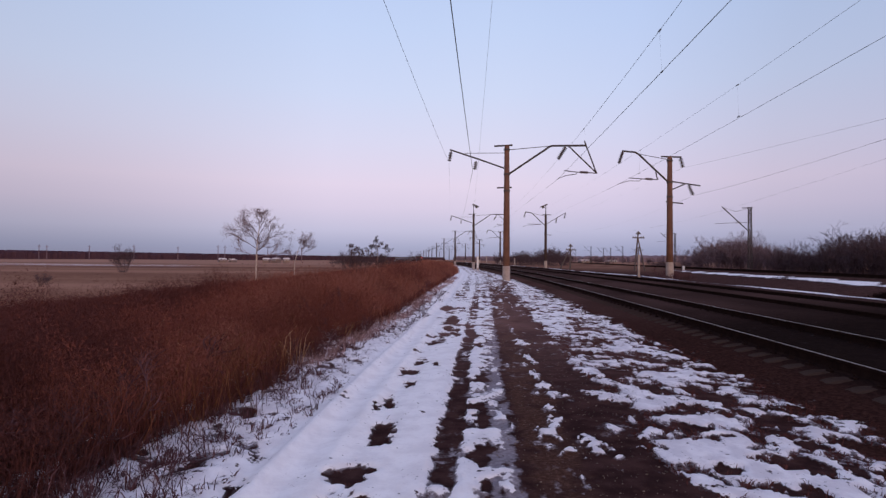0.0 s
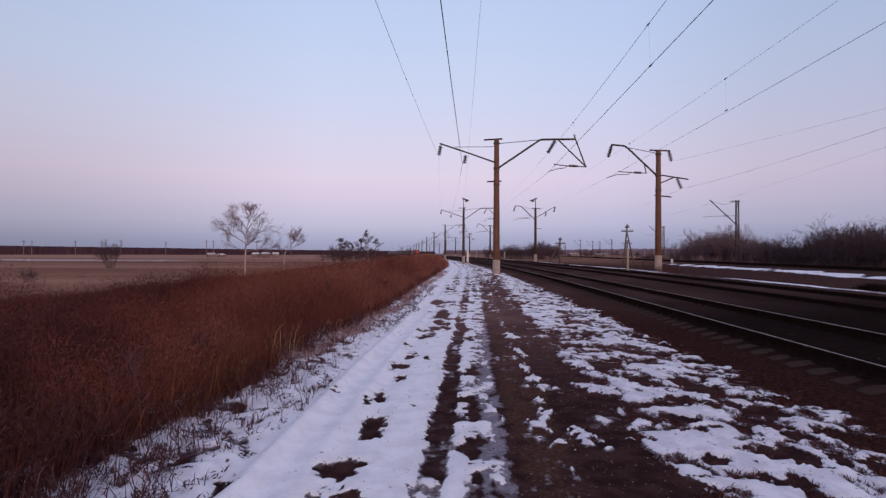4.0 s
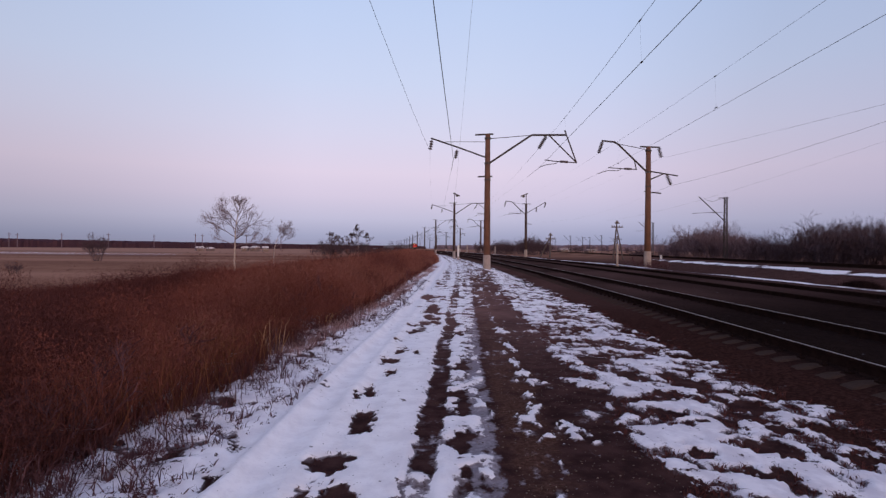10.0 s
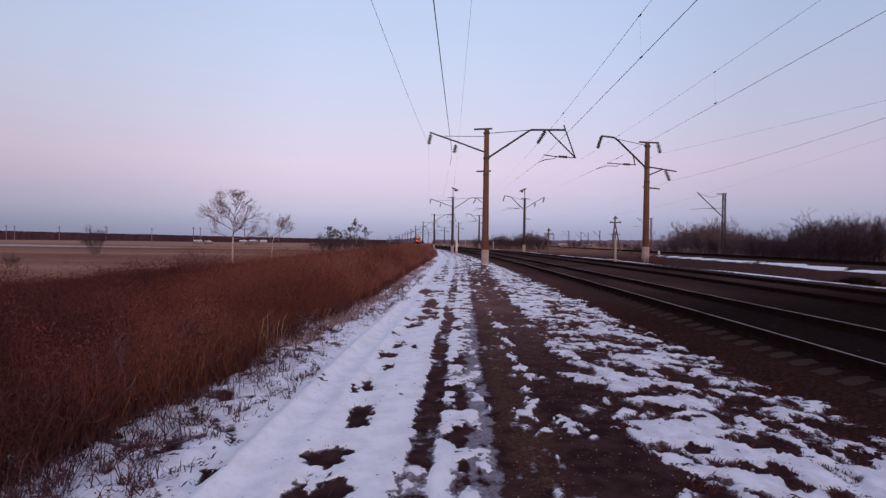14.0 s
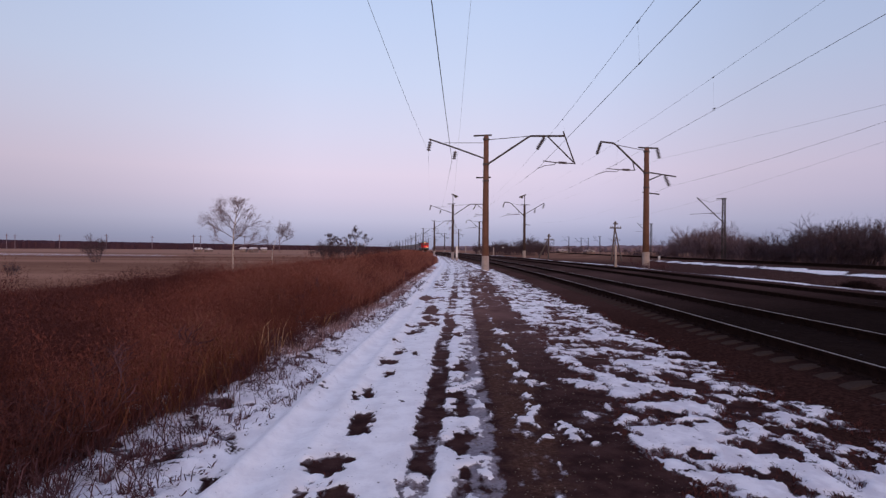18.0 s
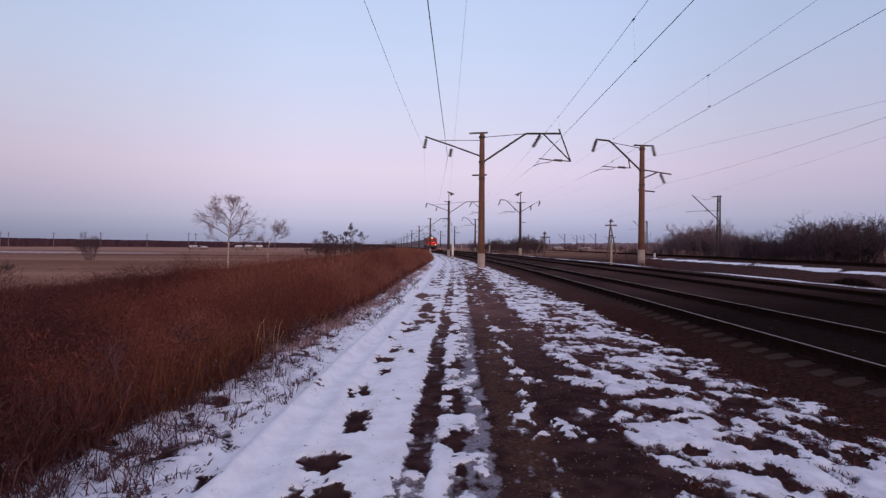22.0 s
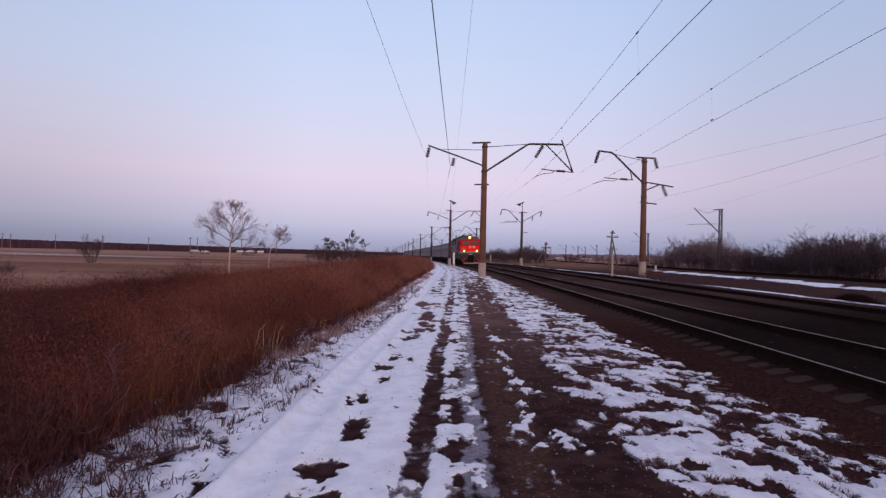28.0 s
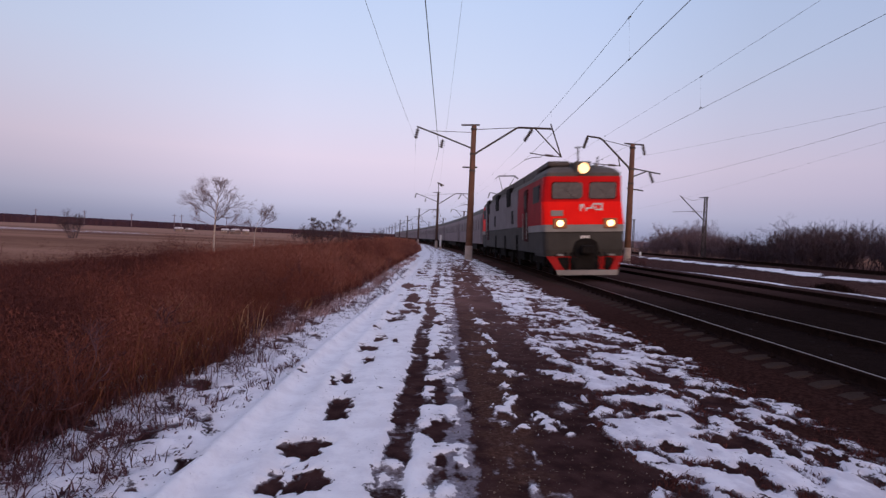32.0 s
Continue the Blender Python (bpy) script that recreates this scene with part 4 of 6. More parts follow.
overhead("feeder_wire", "thin feeder wire beyond the second track", right_poles, (0.85, 0, 7.18), 0.3, 0.0038, (6.1, 0, 5.18), None, 2)
overhead("feeder_wire", "dark feeder wire beyond the second track", right_poles, (1.5, 0, 5.38), 0.9, 0.005, (1.25, 0, 7.38), None, 2)
bm = bmesh.new()
# the near end hangs free behind the viewer, placed to fit the camera's view
ends = [Vector((-0.23, -17.5, 9.6)), left_poles[2].matrix_basis @ Vector((0.1, 0, 9.5))]
rod(bm, [ends[0].lerp(ends[1], k / 16) - Vector((0, 0, 1.2 * (k / 16) * (1 - k / 16))) for k in range(17)], 0.004, 0.004, 4)
tagged(part("earth_wire", bm, M_WIRE), "faint thin wire running to a far pole top", "overhead wire", "overhead wires")


# ---- the train ----
FRONT_END, SPEED = 21.72, 16.83


def loft(levels, back, mirror=1.0):
    """A cab shell: levels of (height, half width, front); the front is faceted at its corners. back: where the shell ends."""
    bm = bmesh.new()
    rings = []
    for z, hw, yf in levels:
        pts = [(-hw, back), (-hw, yf + 0.24), (-hw + 0.06, yf + 0.07), (-hw + 0.18, yf + 0.015), (-0.55, yf - 0.01), (0, yf - 0.03),
               (0.55, yf - 0.01), (hw - 0.18, yf + 0.015), (hw - 0.06, yf + 0.07), (hw, yf + 0.24), (hw, back)]
        rings.append([bm.verts.new((x, y, z)) for x, y in pts])
    for a, b in zip(rings, rings[1:]):
        for i in range(len(a) - 1):
            bm.faces.new((a[i], a[i + 1], b[i + 1], b[i]))
        bm.faces.new((a[-1], a[0], b[0], b[-1]))
    bm.faces.new(rings[0][::-1])
    bm.faces.new(rings[-1])
    if mirror < 0:
        bmesh.ops.transform(bm, matrix=pose(0, LOCO, 0, 0, 0, 180), verts=bm.verts)
    return bm


LOCO = 24.0


def panel(bm, x0, x1, za, zb, ya, yb, depth=0.03, bevel=0.02):
    """A plate on a raked front, its face at ya (bottom) and yb (top), with rounded corners."""
    b2 = bmesh.new()
    c = 0.07
    out = [(x0 + c, za), (x1 - c, za), (x1, za + c), (x1, zb - c), (x1 - c, zb), (x0 + c, zb), (x0, zb - c), (x0, za + c)]
    f = lambda z: ya + (yb - ya) * (z - za) / (zb - za)
    v0 = [bm.verts.new((x, f(z) - depth, z)) for x, z in out]
    v1 = [bm.verts.new((x, f(z) + 0.06, z)) for x, z in out]
    bm.faces.new(v0)
    bm.faces.new(v1[::-1])
    for i in range(len(out)):
        j = (i + 1) % len(out)
        bm.faces.new((v0[i], v1[i], v1[j], v0[j]))
    b2.free()
    return bm


def disc(bm, x, y, z, r, depth, seg=20):
    bmesh.ops.create_cone(bm, cap_ends=True, segments=seg, radius1=r, radius2=r, depth=depth, matrix=pose(x, y, z, 90, 0, 0))
    return bm


def bogie(parent, y, wheels):
    bm = bmesh.new()
    for s in (-1, 1):
        box(bm, s * 1.05 - 0.08, s * 1.05 + 0.08, y - wheels[-1] - 0.6, y + wheels[-1] + 0.6, 0.45, 0.72, 0.03)
        for w in wheels:
            for q in {w, -w}:
                box(bm, s * 1.12 - 0.1, s * 1.12 + 0.1, y + q - 0.2, y + q + 0.2, 0.35, 0.75, 0.03)
                rod(bm, [(s * 1.05, y + q + 0.35, 0.6), (s * 1.05, y + q + 0.35, 0.9)], 0.1, 0.1, 8)
    box(bm, -1.0, 1.0, y - 0.3, y + 0.3, 0.5, 0.85, 0.03)
    frame_ob = part("bogie", bm, M_BLACK, parent, "grimy black bogie frame")
    for w in wheels:
        for q in sorted({w, -w}):
            for s in (-1, 1):
                wb = bmesh.new()
                bmesh.ops.create_cone(wb, cap_ends=True, segments=24, radius1=0.56, radius2=0.56, depth=0.13, matrix=pose(s * 0.78, y + q, 0.56, 0, 90, 0))
                bmesh.ops.create_cone(wb, cap_ends=True, segments=12, radius1=0.2, radius2=0.15, depth=0.2, matrix=pose(s * 0.8, y + q, 0.56, 0, 90, 0))
                part("wheel", wb, M_BLACK, frame_ob)


def build_loco():
    t = thing("locomotive", "red and grey electric locomotive with lit headlights", "locomotive")
    # underframe and lower body
    bm = bmesh.new()
    for y0, y1 in ((0.06, LOCO - 0.06),):
        box(bm, -1.555, 1.555, y0 + 3.4, y1 - 2.2, 0.92, 2.083, 0.06)
        box(bm, -1.545, 1.545, y0 + 0.3, y0 + 3.5, 0.92, 1.78, 0.02)
    part("lower_body", bm, M_DGREY, t, "dark grey lower body")
    for s in (1, -1):
        tail = " at the tail" if s < 0 else ""
        part("apron", loft([(0.82, 1.5, 0.06), (1.1, 1.56, 0.0), (1.79, 1.57, 0.0)], 2.2, s), M_DGREY, t, "dark grey front apron")
        part("seam", loft([(1.775, 1.585, -0.02), (1.80, 1.585, -0.02)], 2.2, s), M_BLACK, t, "dark seam over the apron")
        part("waist_band", loft([(1.80, 1.58, -0.01), (2.08, 1.585, -0.01)], 3.4 if s > 0 else 2.2, s), M_LGREY, t, "pale grey band")
        part("cab_front", loft([(2.085, 1.57, 0.0), (2.12, 1.57, 0.0), (3.0, 1.57, 0.26)], 0.58 if s > 0 else 2.2, s), M_RED, t, "bright red cab front")
        # its darker red deepens the shade on the overhanging upper front
        part("cab_upper", loft([(3.0, 1.57, 0.27), (3.05, 1.565, 0.26), (3.98, 1.50, 0.10)], 0.58 if s > 0 else 2.2, s), M_UPPERRED, t, "red window surround of the cab")
        part("cab_roof", loft([(3.98, 1.49, 0.11), (4.12, 1.46, 0.09), (4.32, 1.32, 0.35), (4.46, 1.05, 0.75), (4.52, 0.7, 1.1)], 2.9, s), M_ROOF, t, "grey cab roof")
    # the side's shade is put into its paint colour
    bm = bmesh.new()
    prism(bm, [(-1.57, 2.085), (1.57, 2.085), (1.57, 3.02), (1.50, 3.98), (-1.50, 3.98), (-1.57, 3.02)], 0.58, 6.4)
    part("cab_side", bm, M_SIDERED, t, "cab side in red with its shade painted in")
    bm = bmesh.new()
    box(bm, -1.55, 1.55, 6.4, LOCO - 2.2, 2.09, 3.98, 0.02)
    part("body_side", bm, M_BODY, t, "plain grey machine-room body")
    bm = bmesh.new()
    prism(bm, [(-1.5, 3.98), (1.5, 3.98), (1.42, 4.2), (1.15, 4.36), (-1.15, 4.36), (-1.42, 4.2)], 2.9, LOCO - 2.9)
    part("roof", bm, M_ROOF, t, "grey roof")
    # windscreens
    for s in (-1, 1):
        x0, x1 = (-1.21, -0.05) if s < 0 else (0.22, 1.24)
        bm = bmesh.new()
        panel(bm, x0 - 0.035, x1 + 0.035, 3.085, 3.765, 0.25, 0.135, 0.02)
        fr = part("windscreen", bm, M_MAROON, t, "dark red windscreen surround")
        bm = bmesh.new()
        panel(bm, x0, x1, 3.12, 3.73, 0.245, 0.14, 0.035)
        part("pane", bm, M_GLASS, fr, "dark glass pane")
        part("wiper", rods([((x0 + x1) / 2 + 0.3, 0.19, 3.08), ((x0 + x1) / 2 - 0.12, 0.13, 3.5)], r=0.008), M_BLACK, fr)
    # lamps
    for x in (-0.965, 0.965):
        bm = bmesh.new()
        box(bm, x - 0.26, x + 0.26, -0.06, 0.2, 1.93, 2.33, 0.04)
        h = part("headlight", bm, mat("brass_lamp_housing", (0.28, 0.10, 0.03), (0.18, 0.05, 0.02), rough=0.4, bump=0) if x < 0 else bpy.data.materials["brass_lamp_housing"], t, "lit round headlight in a rusty red housing")
        part("lens", disc(bmesh.new(), x, -0.07, 2.13, 0.128, 0.05), M_LAMP, h, "glowing warm lens")
    bm = disc(bmesh.new(), -0.06, 0.16, 4.28, 0.25, 0.4)
    h = part("top_headlight", bm, M_ROOF, t, "round lit headlight on the roof edge")
    bm = bmesh.new()
    box(bm, -0.37, 0.25, 0.03, 1.2, 4.0, 4.56, 0.05)
    part("housing", bm, M_ROOF, h)
    part("lens", disc(bmesh.new(), -0.06, -0.04, 4.28, 0.205, 0.06), M_LAMPTOP, h, "glowing warm lens")
    # marks: plain shapes
    bm = bmesh.new()
    for x0, x1, z0, z1 in ((-0.16, 0.0, 2.83, 2.89), (-0.16, -0.1, 2.62, 2.89), (-0.06, 0.0, 2.74, 2.89), (0.05, 0.36, 2.70, 2.76), (0.05, 0.11, 2.62, 2.76), (0.3, 0.36, 2.70, 2.86),
                           (0.36, 0.72, 2.86, 2.93), (0.66, 0.72, 2.68, 2.93), (0.42, 0.72, 2.64, 2.70), (0.42, 0.48, 2.64, 2.80)):
        yy = 0.26 * ((z0 + z1) / 2 - 2.12) / 0.88 - 0.02
        box(bm, x0, x1, yy - 0.045, yy + 0.01, z0, z1, 0.006)
    part("emblem", bm, M_WHITE, t, "white emblem of plain bars")
    bm = bmesh.new()
    box(bm, -1.28, -0.82, 0.06, 0.16, 2.42, 2.64)
    part("number_bar", bm, M_LGREY, t, "pale number bar")
    bm = bmesh.new()
    for k in range(3):
        box(bm, -0.17 + k * 0.12, -0.085 + k * 0.12, -0.06, 0.0, 1.52, 1.65)
    part("number_bar", bm, M_WHITE, t, "white number bars")
    # coupler, hoses, buffers, plough
    bm = bmesh.new()
    prism(bm, [(-0.44, 0.86), (-0.46, 1.15), (-0.36, 1.42), (-0.14, 1.54), (0.2, 1.55), (0.42, 1.40), (0.50, 1.12), (0.46, 0.86), (0.3, 0.74), (-0.28, 0.74)], -0.1, 0.15)
    part("coupler_pocket", bm, M_BLACK, t)
    bm = bmesh.new()
    box(bm, -0.17, 0.2, -0.55, 0.0, 0.92, 1.28, 0.06)
    box(bm, -0.26, -0.05, -0.62, -0.35, 0.95, 1.25, 0.05)
    part("coupler", bm, M_BLACK, t, "black automatic coupler")
    for x in (-0.75, -0.55, 0.55, 0.75):
        part("air_hose", rods([(x, 0.0, 1.0), (x, -0.18, 0.85), (x * 0.95, -0.22, 0.55), (x * 0.9, -0.12, 0.42)], r=0.025), M_BLACK, t)
    for s in (-1, 1):
        bm = bmesh.new()
        box(bm, s * 0.98 - 0.12, s * 0.98 + 0.12, -0.16, 0.1, 0.86, 0.93, 0.02)
        part("footstep", bm, M_LGREY, t, "pale footstep")
        bm = bmesh.new()
        v = [bm.verts.new(p) for p in ((s * 1.48, 0.0, 0.84), (s * 1.15, -0.12, 0.84), (s * 0.85, -0.3, 0.3), (s * 1.16, -0.2, 0.3),
                                       (s * 1.48, 0.06, 0.84), (s * 1.15, -0.06, 0.84), (s * 0.85, -0.24, 0.3), (s * 1.16, -0.14, 0.3))]
        for q in ((0, 1, 2, 3), (7, 6, 5, 4), (0, 4, 5, 1), (1, 5, 6, 2), (2, 6, 7, 3), (3, 7, 4, 0)):
            bm.faces.new([v[i] for i in q])
        part("plough_wing", bm, M_PLOUGH, t, "red plough wing")
        part("plough_strut", rods([(s * 0.4, -0.25, 0.3), (s * 0.45, 0.0, 0.85)], r=0.04), M_BLACK, t)
    bm = bmesh.new()
    prism(bm, [(-1.12, 0.12), (1.12, 0.12), (1.18, 0.32), (-1.18, 0.32)], -0.34, -0.26)
    part("plough_blade", bm, M_LGREY, t, "white-edged plough blade")
    bm = bmesh.new()
    prism(bm, [(-1.14, 0.33), (1.14, 0.33), (1.3, 0.84), (-1.3, 0.84)], -0.02, 0.08)
    part("plough_back", bm, M_PLOUGH, t, "red plough frame behind the hoses")
    # solid dark blocks painted as the shadowed holes of the plough
    for x0, x1 in ((-1.04, -0.62), (-0.58, 0.52), (0.74, 1.04)):
        bm = bmesh.new()
        box(bm, x0, x1, -0.1, 0.02, 0.325, 0.80, 0.055)
        part("plough_gap_block", bm, M_BLACK, t, "dark block standing for a shaded gap in the plough")
    # cab sides: doors, windows, handrails
    for s in (-1, 1):
        for end in (0, 1):
            fy = (lambda y: y) if not end else (lambda y: LOCO - y)
            ya, yb = sorted((fy(3.6), fy(4.4)))
            bm = bmesh.new()
            box(bm, s * 1.56 - 0.03, s * 1.56 + 0.03, ya, yb, 1.4, 3.75, 0.01)
            d = part("cab_door", bm, mat("maroon_door_paint", (0.05, 0.007, 0.007), rough=0.7, bump=0, spec=0.05) if (s, end) == (-1, 0) else bpy.data.materials["maroon_door_paint"], t, "dark maroon cab door")
            bm = bmesh.new()
            box(bm, s * 1.575 - 0.03, s * 1.575 + 0.03, ya + 0.15, yb - 0.15, 2.9, 3.5, 0.01)
            part("pane", bm, M_PANE, d)
            ya, yb = sorted((fy(0.95), fy(2.3)))
            bm = bmesh.new()
            box(bm, s * 1.54 - 0.03, s * 1.54 + 0.03, ya, yb, 3.0, 3.72, 0.01)
            part("cab_window", bm, M_PANE, t, "dark side window")
            for y in (3.5, 4.5):
                part("handrail", rods([(s * 1.63, fy(y), 1.5), (s * 1.63, fy(y), 2.7)], r=0.02), M_LGREY, t)
        for y in (9.4, 14.4, 19.6) if s < 0 else (4.8, 9.6, 14.6):
            bm = bmesh.new()
            box(bm, s * 1.5 - 0.1, s * 1.5 + 0.1, y - 0.65, y + 0.65, 3.3, 4.28, 0.02)
            lv = part("louvre", bm, M_BLACK, t, "dark ventilation louvre")
            for k in range(4):
                part("slat", box(bmesh.new(), s * 1.61 - 0.015, s * 1.61 + 0.015, y - 0.62, y + 0.62, 3.45 + k * 0.2, 3.5 + k * 0.2), M_BLACK, lv)
        for y in (8.2, 15.8):
            part("side_window", box(bmesh.new(), s * 1.565 - 0.02, s * 1.565 + 0.02, y - 0.3, y + 0.3, 2.3, 3.0, 0.02), M_PANE, t, "dark machine-room window")
        for y in (6.5, 10.8, 15.2):
            part("step_ladder", rods([(s * 1.58, y - 0.2, 0.6), (s * 1.58, y - 0.2, 1.7)], [(s * 1.58, y + 0.2, 0.6), (s * 1.58, y + 0.2, 1.7)], [(s * 1.58, y - 0.2, 0.7), (s * 1.58, y + 0.2, 0.7)], r=0.02), M_BLACK, t)
    # roof gear
    for y in (3.6, 6.0, 9.0, 12.0, 15.0, 18.0):
        bm = bmesh.new()
        box(bm, -0.7, 0.7, y - 0.6, y + 0.6, 4.3, 4.62, 0.06)
        part("roof_hatch", bm, M_ROOF, t)
    for y in (4.9, 7.4, 10.6, 13.6, 16.4):
        for x in (-0.55, 0.55):
            insulator(t, (x, y, 4.36), (x, y, 4.85), 3, 0.1)
    part("busbar", rods([(-0.55, 3.4, 4.86), (-0.55, 18.2, 4.86)], [(0.55, 3.4, 4.86), (0.55, 18.2, 4.86)], r=0.025), M_BLACK, t)
    for y, raised in ((3.9, False), (21.3, True)):
        base = part("pantograph", rods([(-0.7, y - 0.8, 4.7), (0.7, y - 0.8, 4.7), (0.7, y + 0.8, 4.7), (-0.7, y + 0.8, 4.7), (-0.7, y - 0.8, 4.7)], r=0.035), M_STEEL, t, "raised steel pantograph" if raised else "folded steel pantograph")
        kz, hz, ky = (5.4, 6.3, y + 0.95) if raised else (4.86, 4.98, y + 1.1)
        for s in (-1, 1):
            a, k, u = (0.35, 0.22, 0.62) if raised else (0.45, 0.62, 0.3)
            part("lower_arm", rods([(s * a, y - 0.5, 4.75), (s * k, ky, kz)], r=0.03), M_STEEL, base)
            part("upper_arm", rods([(s * k, ky, kz), (s * u, y - 0.1, hz)], r=0.022), M_STEEL, base)
        part("contact_head", rods([(-0.85, y - 0.1, hz - 0.22), (-0.6, y - 0.1, hz), (0.6, y - 0.1, hz), (0.85, y - 0.1, hz - 0.22)],
                                  [(-0.85, y + 0.2, hz - 0.22), (-0.6, y + 0.2, hz), (0.6, y + 0.2, hz), (0.85, y + 0.2, hz - 0.22)], r=0.03), M_STEEL, base)
    part("aerial", rods([(-0.08, 0.7, 4.4), (-0.08, 0.7, 5.2)], [(-0.2, 0.7, 5.2), (0.06, 0.7, 5.2)], [(0.75, 0.9, 4.4), (0.75, 0.9, 4.85)], r=0.03), M_STEEL, t)
    part("horn", rods([(0.55, 0.4, 4.45), (0.55, 1.1, 4.45)], r=0.06), M_LGREY, t)
    bm = bmesh.new()
    box(bm, -1.30, -0.42, 0.55, 2.5, 4.42, 4.64, 0.07)
    part("roof_cover", bm, M_STEEL, t, "raised dark roof cover")
    for y in (2.6, 6.0, 9.4, 12.8, 16.2):
        part("roof_duct", box(bmesh.new(), -1.32, -0.62, y, y + 3.2, 4.2, 4.62, 0.08), M_ROOF, t, "grey roof duct")
    for o in t.children:
        o.data.transform(Matrix.Diagonal((1.03, 1, 1, 1)))
        for c in o.children:
            c.data.transform(Matrix.Diagonal((1.03, 1, 1, 1)))
    part("roof_rail", rods([(-1.0, 0.6, 4.55), (-1.0, 2.8, 4.62)], [(-1.0, 0.6, 4.3), (-1.0, 0.6, 4.55)], r=0.02), M_STEEL, t)
    bogie(t, 3.6, (0.0, 1.45)[1:])
    bogie(t, LOCO / 2, (1.45,))
    bogie(t, LOCO - 3.6, (1.45,))
    bm = bmesh.new()
    box(bm, -1.3, 1.3, 6.2, 8.6, 0.45, 0.92, 0.05)
    box(bm, -1.3, 1.3, 13.0, 15.4, 0.45, 0.92, 0.05)
    part("underfloor_box", bm, M_BLACK, t)
    return t


COACH = 24.5


def build_coach():
    t = thing("passenger_coach", "grey passenger coach with dark windows and dark roof", "railway coach", None, "coaches of the train")
    bm = bmesh.new()
    prism(bm, [(-1.52, 1.05), (1.52, 1.05), (1.55, 1.25), (1.55, 3.3), (1.5, 3.62), (-1.5, 3.62), (-1.55, 3.3), (-1.55, 1.25)], 0.3, COACH - 0.3)
    part("body", bm, M_COACH, t, "ribbed grey coach body")
    bm = bmesh.new()
    prism(bm, [(-1.5, 3.62), (1.5, 3.62), (1.38, 3.9), (1.1, 4.12), (0.6, 4.26), (0, 4.3), (-0.6, 4.26), (-1.1, 4.12), (-1.38, 3.9)], 0.3, COACH - 0.3)
    part("roof", bm, M_ROOF, t, "dark grey arched roof")
    for s in (-1, 1):
        for k in range(4):
            part("rib", box(bmesh.new(), s * 1.56 - 0.02, s * 1.56 + 0.02, 1.6, COACH - 1.6, 1.35 + k * 0.17, 1.39 + k * 0.17), M_COACH, t)
        for k in range(10):
            y = 3.2 + k * 2.0
            bm = bmesh.new()
            box(bm, s * 1.56 - 0.03, s * 1.56 + 0.03, y - 0.6, y + 0.6, 2.25, 3.15, 0.03)
            f = part("window", bm, M_BODY, t, "grey window frame")
            part("pane", box(bmesh.new(), s * 1.575 - 0.03, s * 1.575 + 0.03, y - 0.53, y + 0.53, 2.32, 3.08, 0.02), M_COACHPANE, f)
        for y in (1.05, COACH - 1.05):
            bm = bmesh.new()
            box(bm, s * 1.56 - 0.03, s * 1.56 + 0.03, y - 0.4, y + 0.4, 1.15, 3.2, 0.02)
            part("door", bm, M_BODY, t, "grey end door")
    bm = bmesh.new()
    box(bm, -1.3, 1.3, 6.5, 18, 0.5, 1.05, 0.05)
    part("underframe", bm, M_BLACK, t)
    for y in (0.12, COACH - 0.12):
        part("gangway", box(bmesh.new(), -0.7, 0.7, y - 0.2, y + 0.2, 1.1, 3.4, 0.05), M_BLACK, t)
    for y in (5, 12.2, 19.5):
        part("roof_vent", box(bmesh.new(), -0.25, 0.25, y - 0.4, y + 0.4, 4.2, 4.42, 0.04), M_ROOF, t)
    bogie(t, 3.6, (1.2,))
    bogie(t, COACH - 3.6, (1.2,))
    return t


loco = build_loco()
coaches = [build_coach()]
for k in range(13):
    coaches.append(copy_thing(coaches[0], pose(0, 600, 0)))


# ---- dry grass ----
def blades(name, x, y, z, h, width, lean, material, label, seed, category="grass", droop=0.25):
    """Many blades in one mesh: each a quad and a tip."""
    rng = np.random.default_rng(seed)
    n = len(x)
    a = rng.uniform(0, 2 * np.pi, n)
    la = 7.0 * fbm(x * 1.4, y * 1.4, 90, 3) + rng.normal(0, 2.2, n)
    ln = lean * h * rng.uniform(0.2, 1.2, n)
    dx, dy = np.cos(a) * width / 2, np.sin(a) * width / 2
    mx, my = x + np.cos(la) * ln * 0.35, y + np.sin(la) * ln * 0.35
    tx, ty = x + np.cos(la) * ln, y + np.sin(la) * ln
    v = np.stack([np.stack([x - dx, y - dy, z], -1), np.stack([x + dx, y + dy, z], -1), np.stack([mx + dx * 0.8, my + dy * 0.8, z + h * 0.6], -1),
                  np.stack([mx - dx * 0.8, my - dy * 0.8, z + h * 0.6], -1), np.stack([tx, ty, z + h * (1 - droop * rng.uniform(0, 0.6, n))], -1)], 1)
    base = np.arange(n)[:, None] * 5
    loops = np.concatenate([base + np.array([[0, 1, 2, 3]]), base + np.array([[3, 2, 4]])], 1)
    me = bpy.data.meshes.new(name)
    me.vertices.add(n * 5)
    me.vertices.foreach_set("co", v.astype(np.float32).ravel())
    me.loops.add(n * 7)
    me.loops.foreach_set("vertex_index", loops.astype(np.int32).ravel())
    me.polygons.add(n * 2)
    me.polygons.foreach_set("loop_start", (np.arange(n)[:, None] * 7 + np.array([[0, 4]])).astype(np.int32).ravel())
    me.update(calc_edges=True)
    me.materials.append(material)
    return tagged(new(name, me), label, category, kind="stuff")


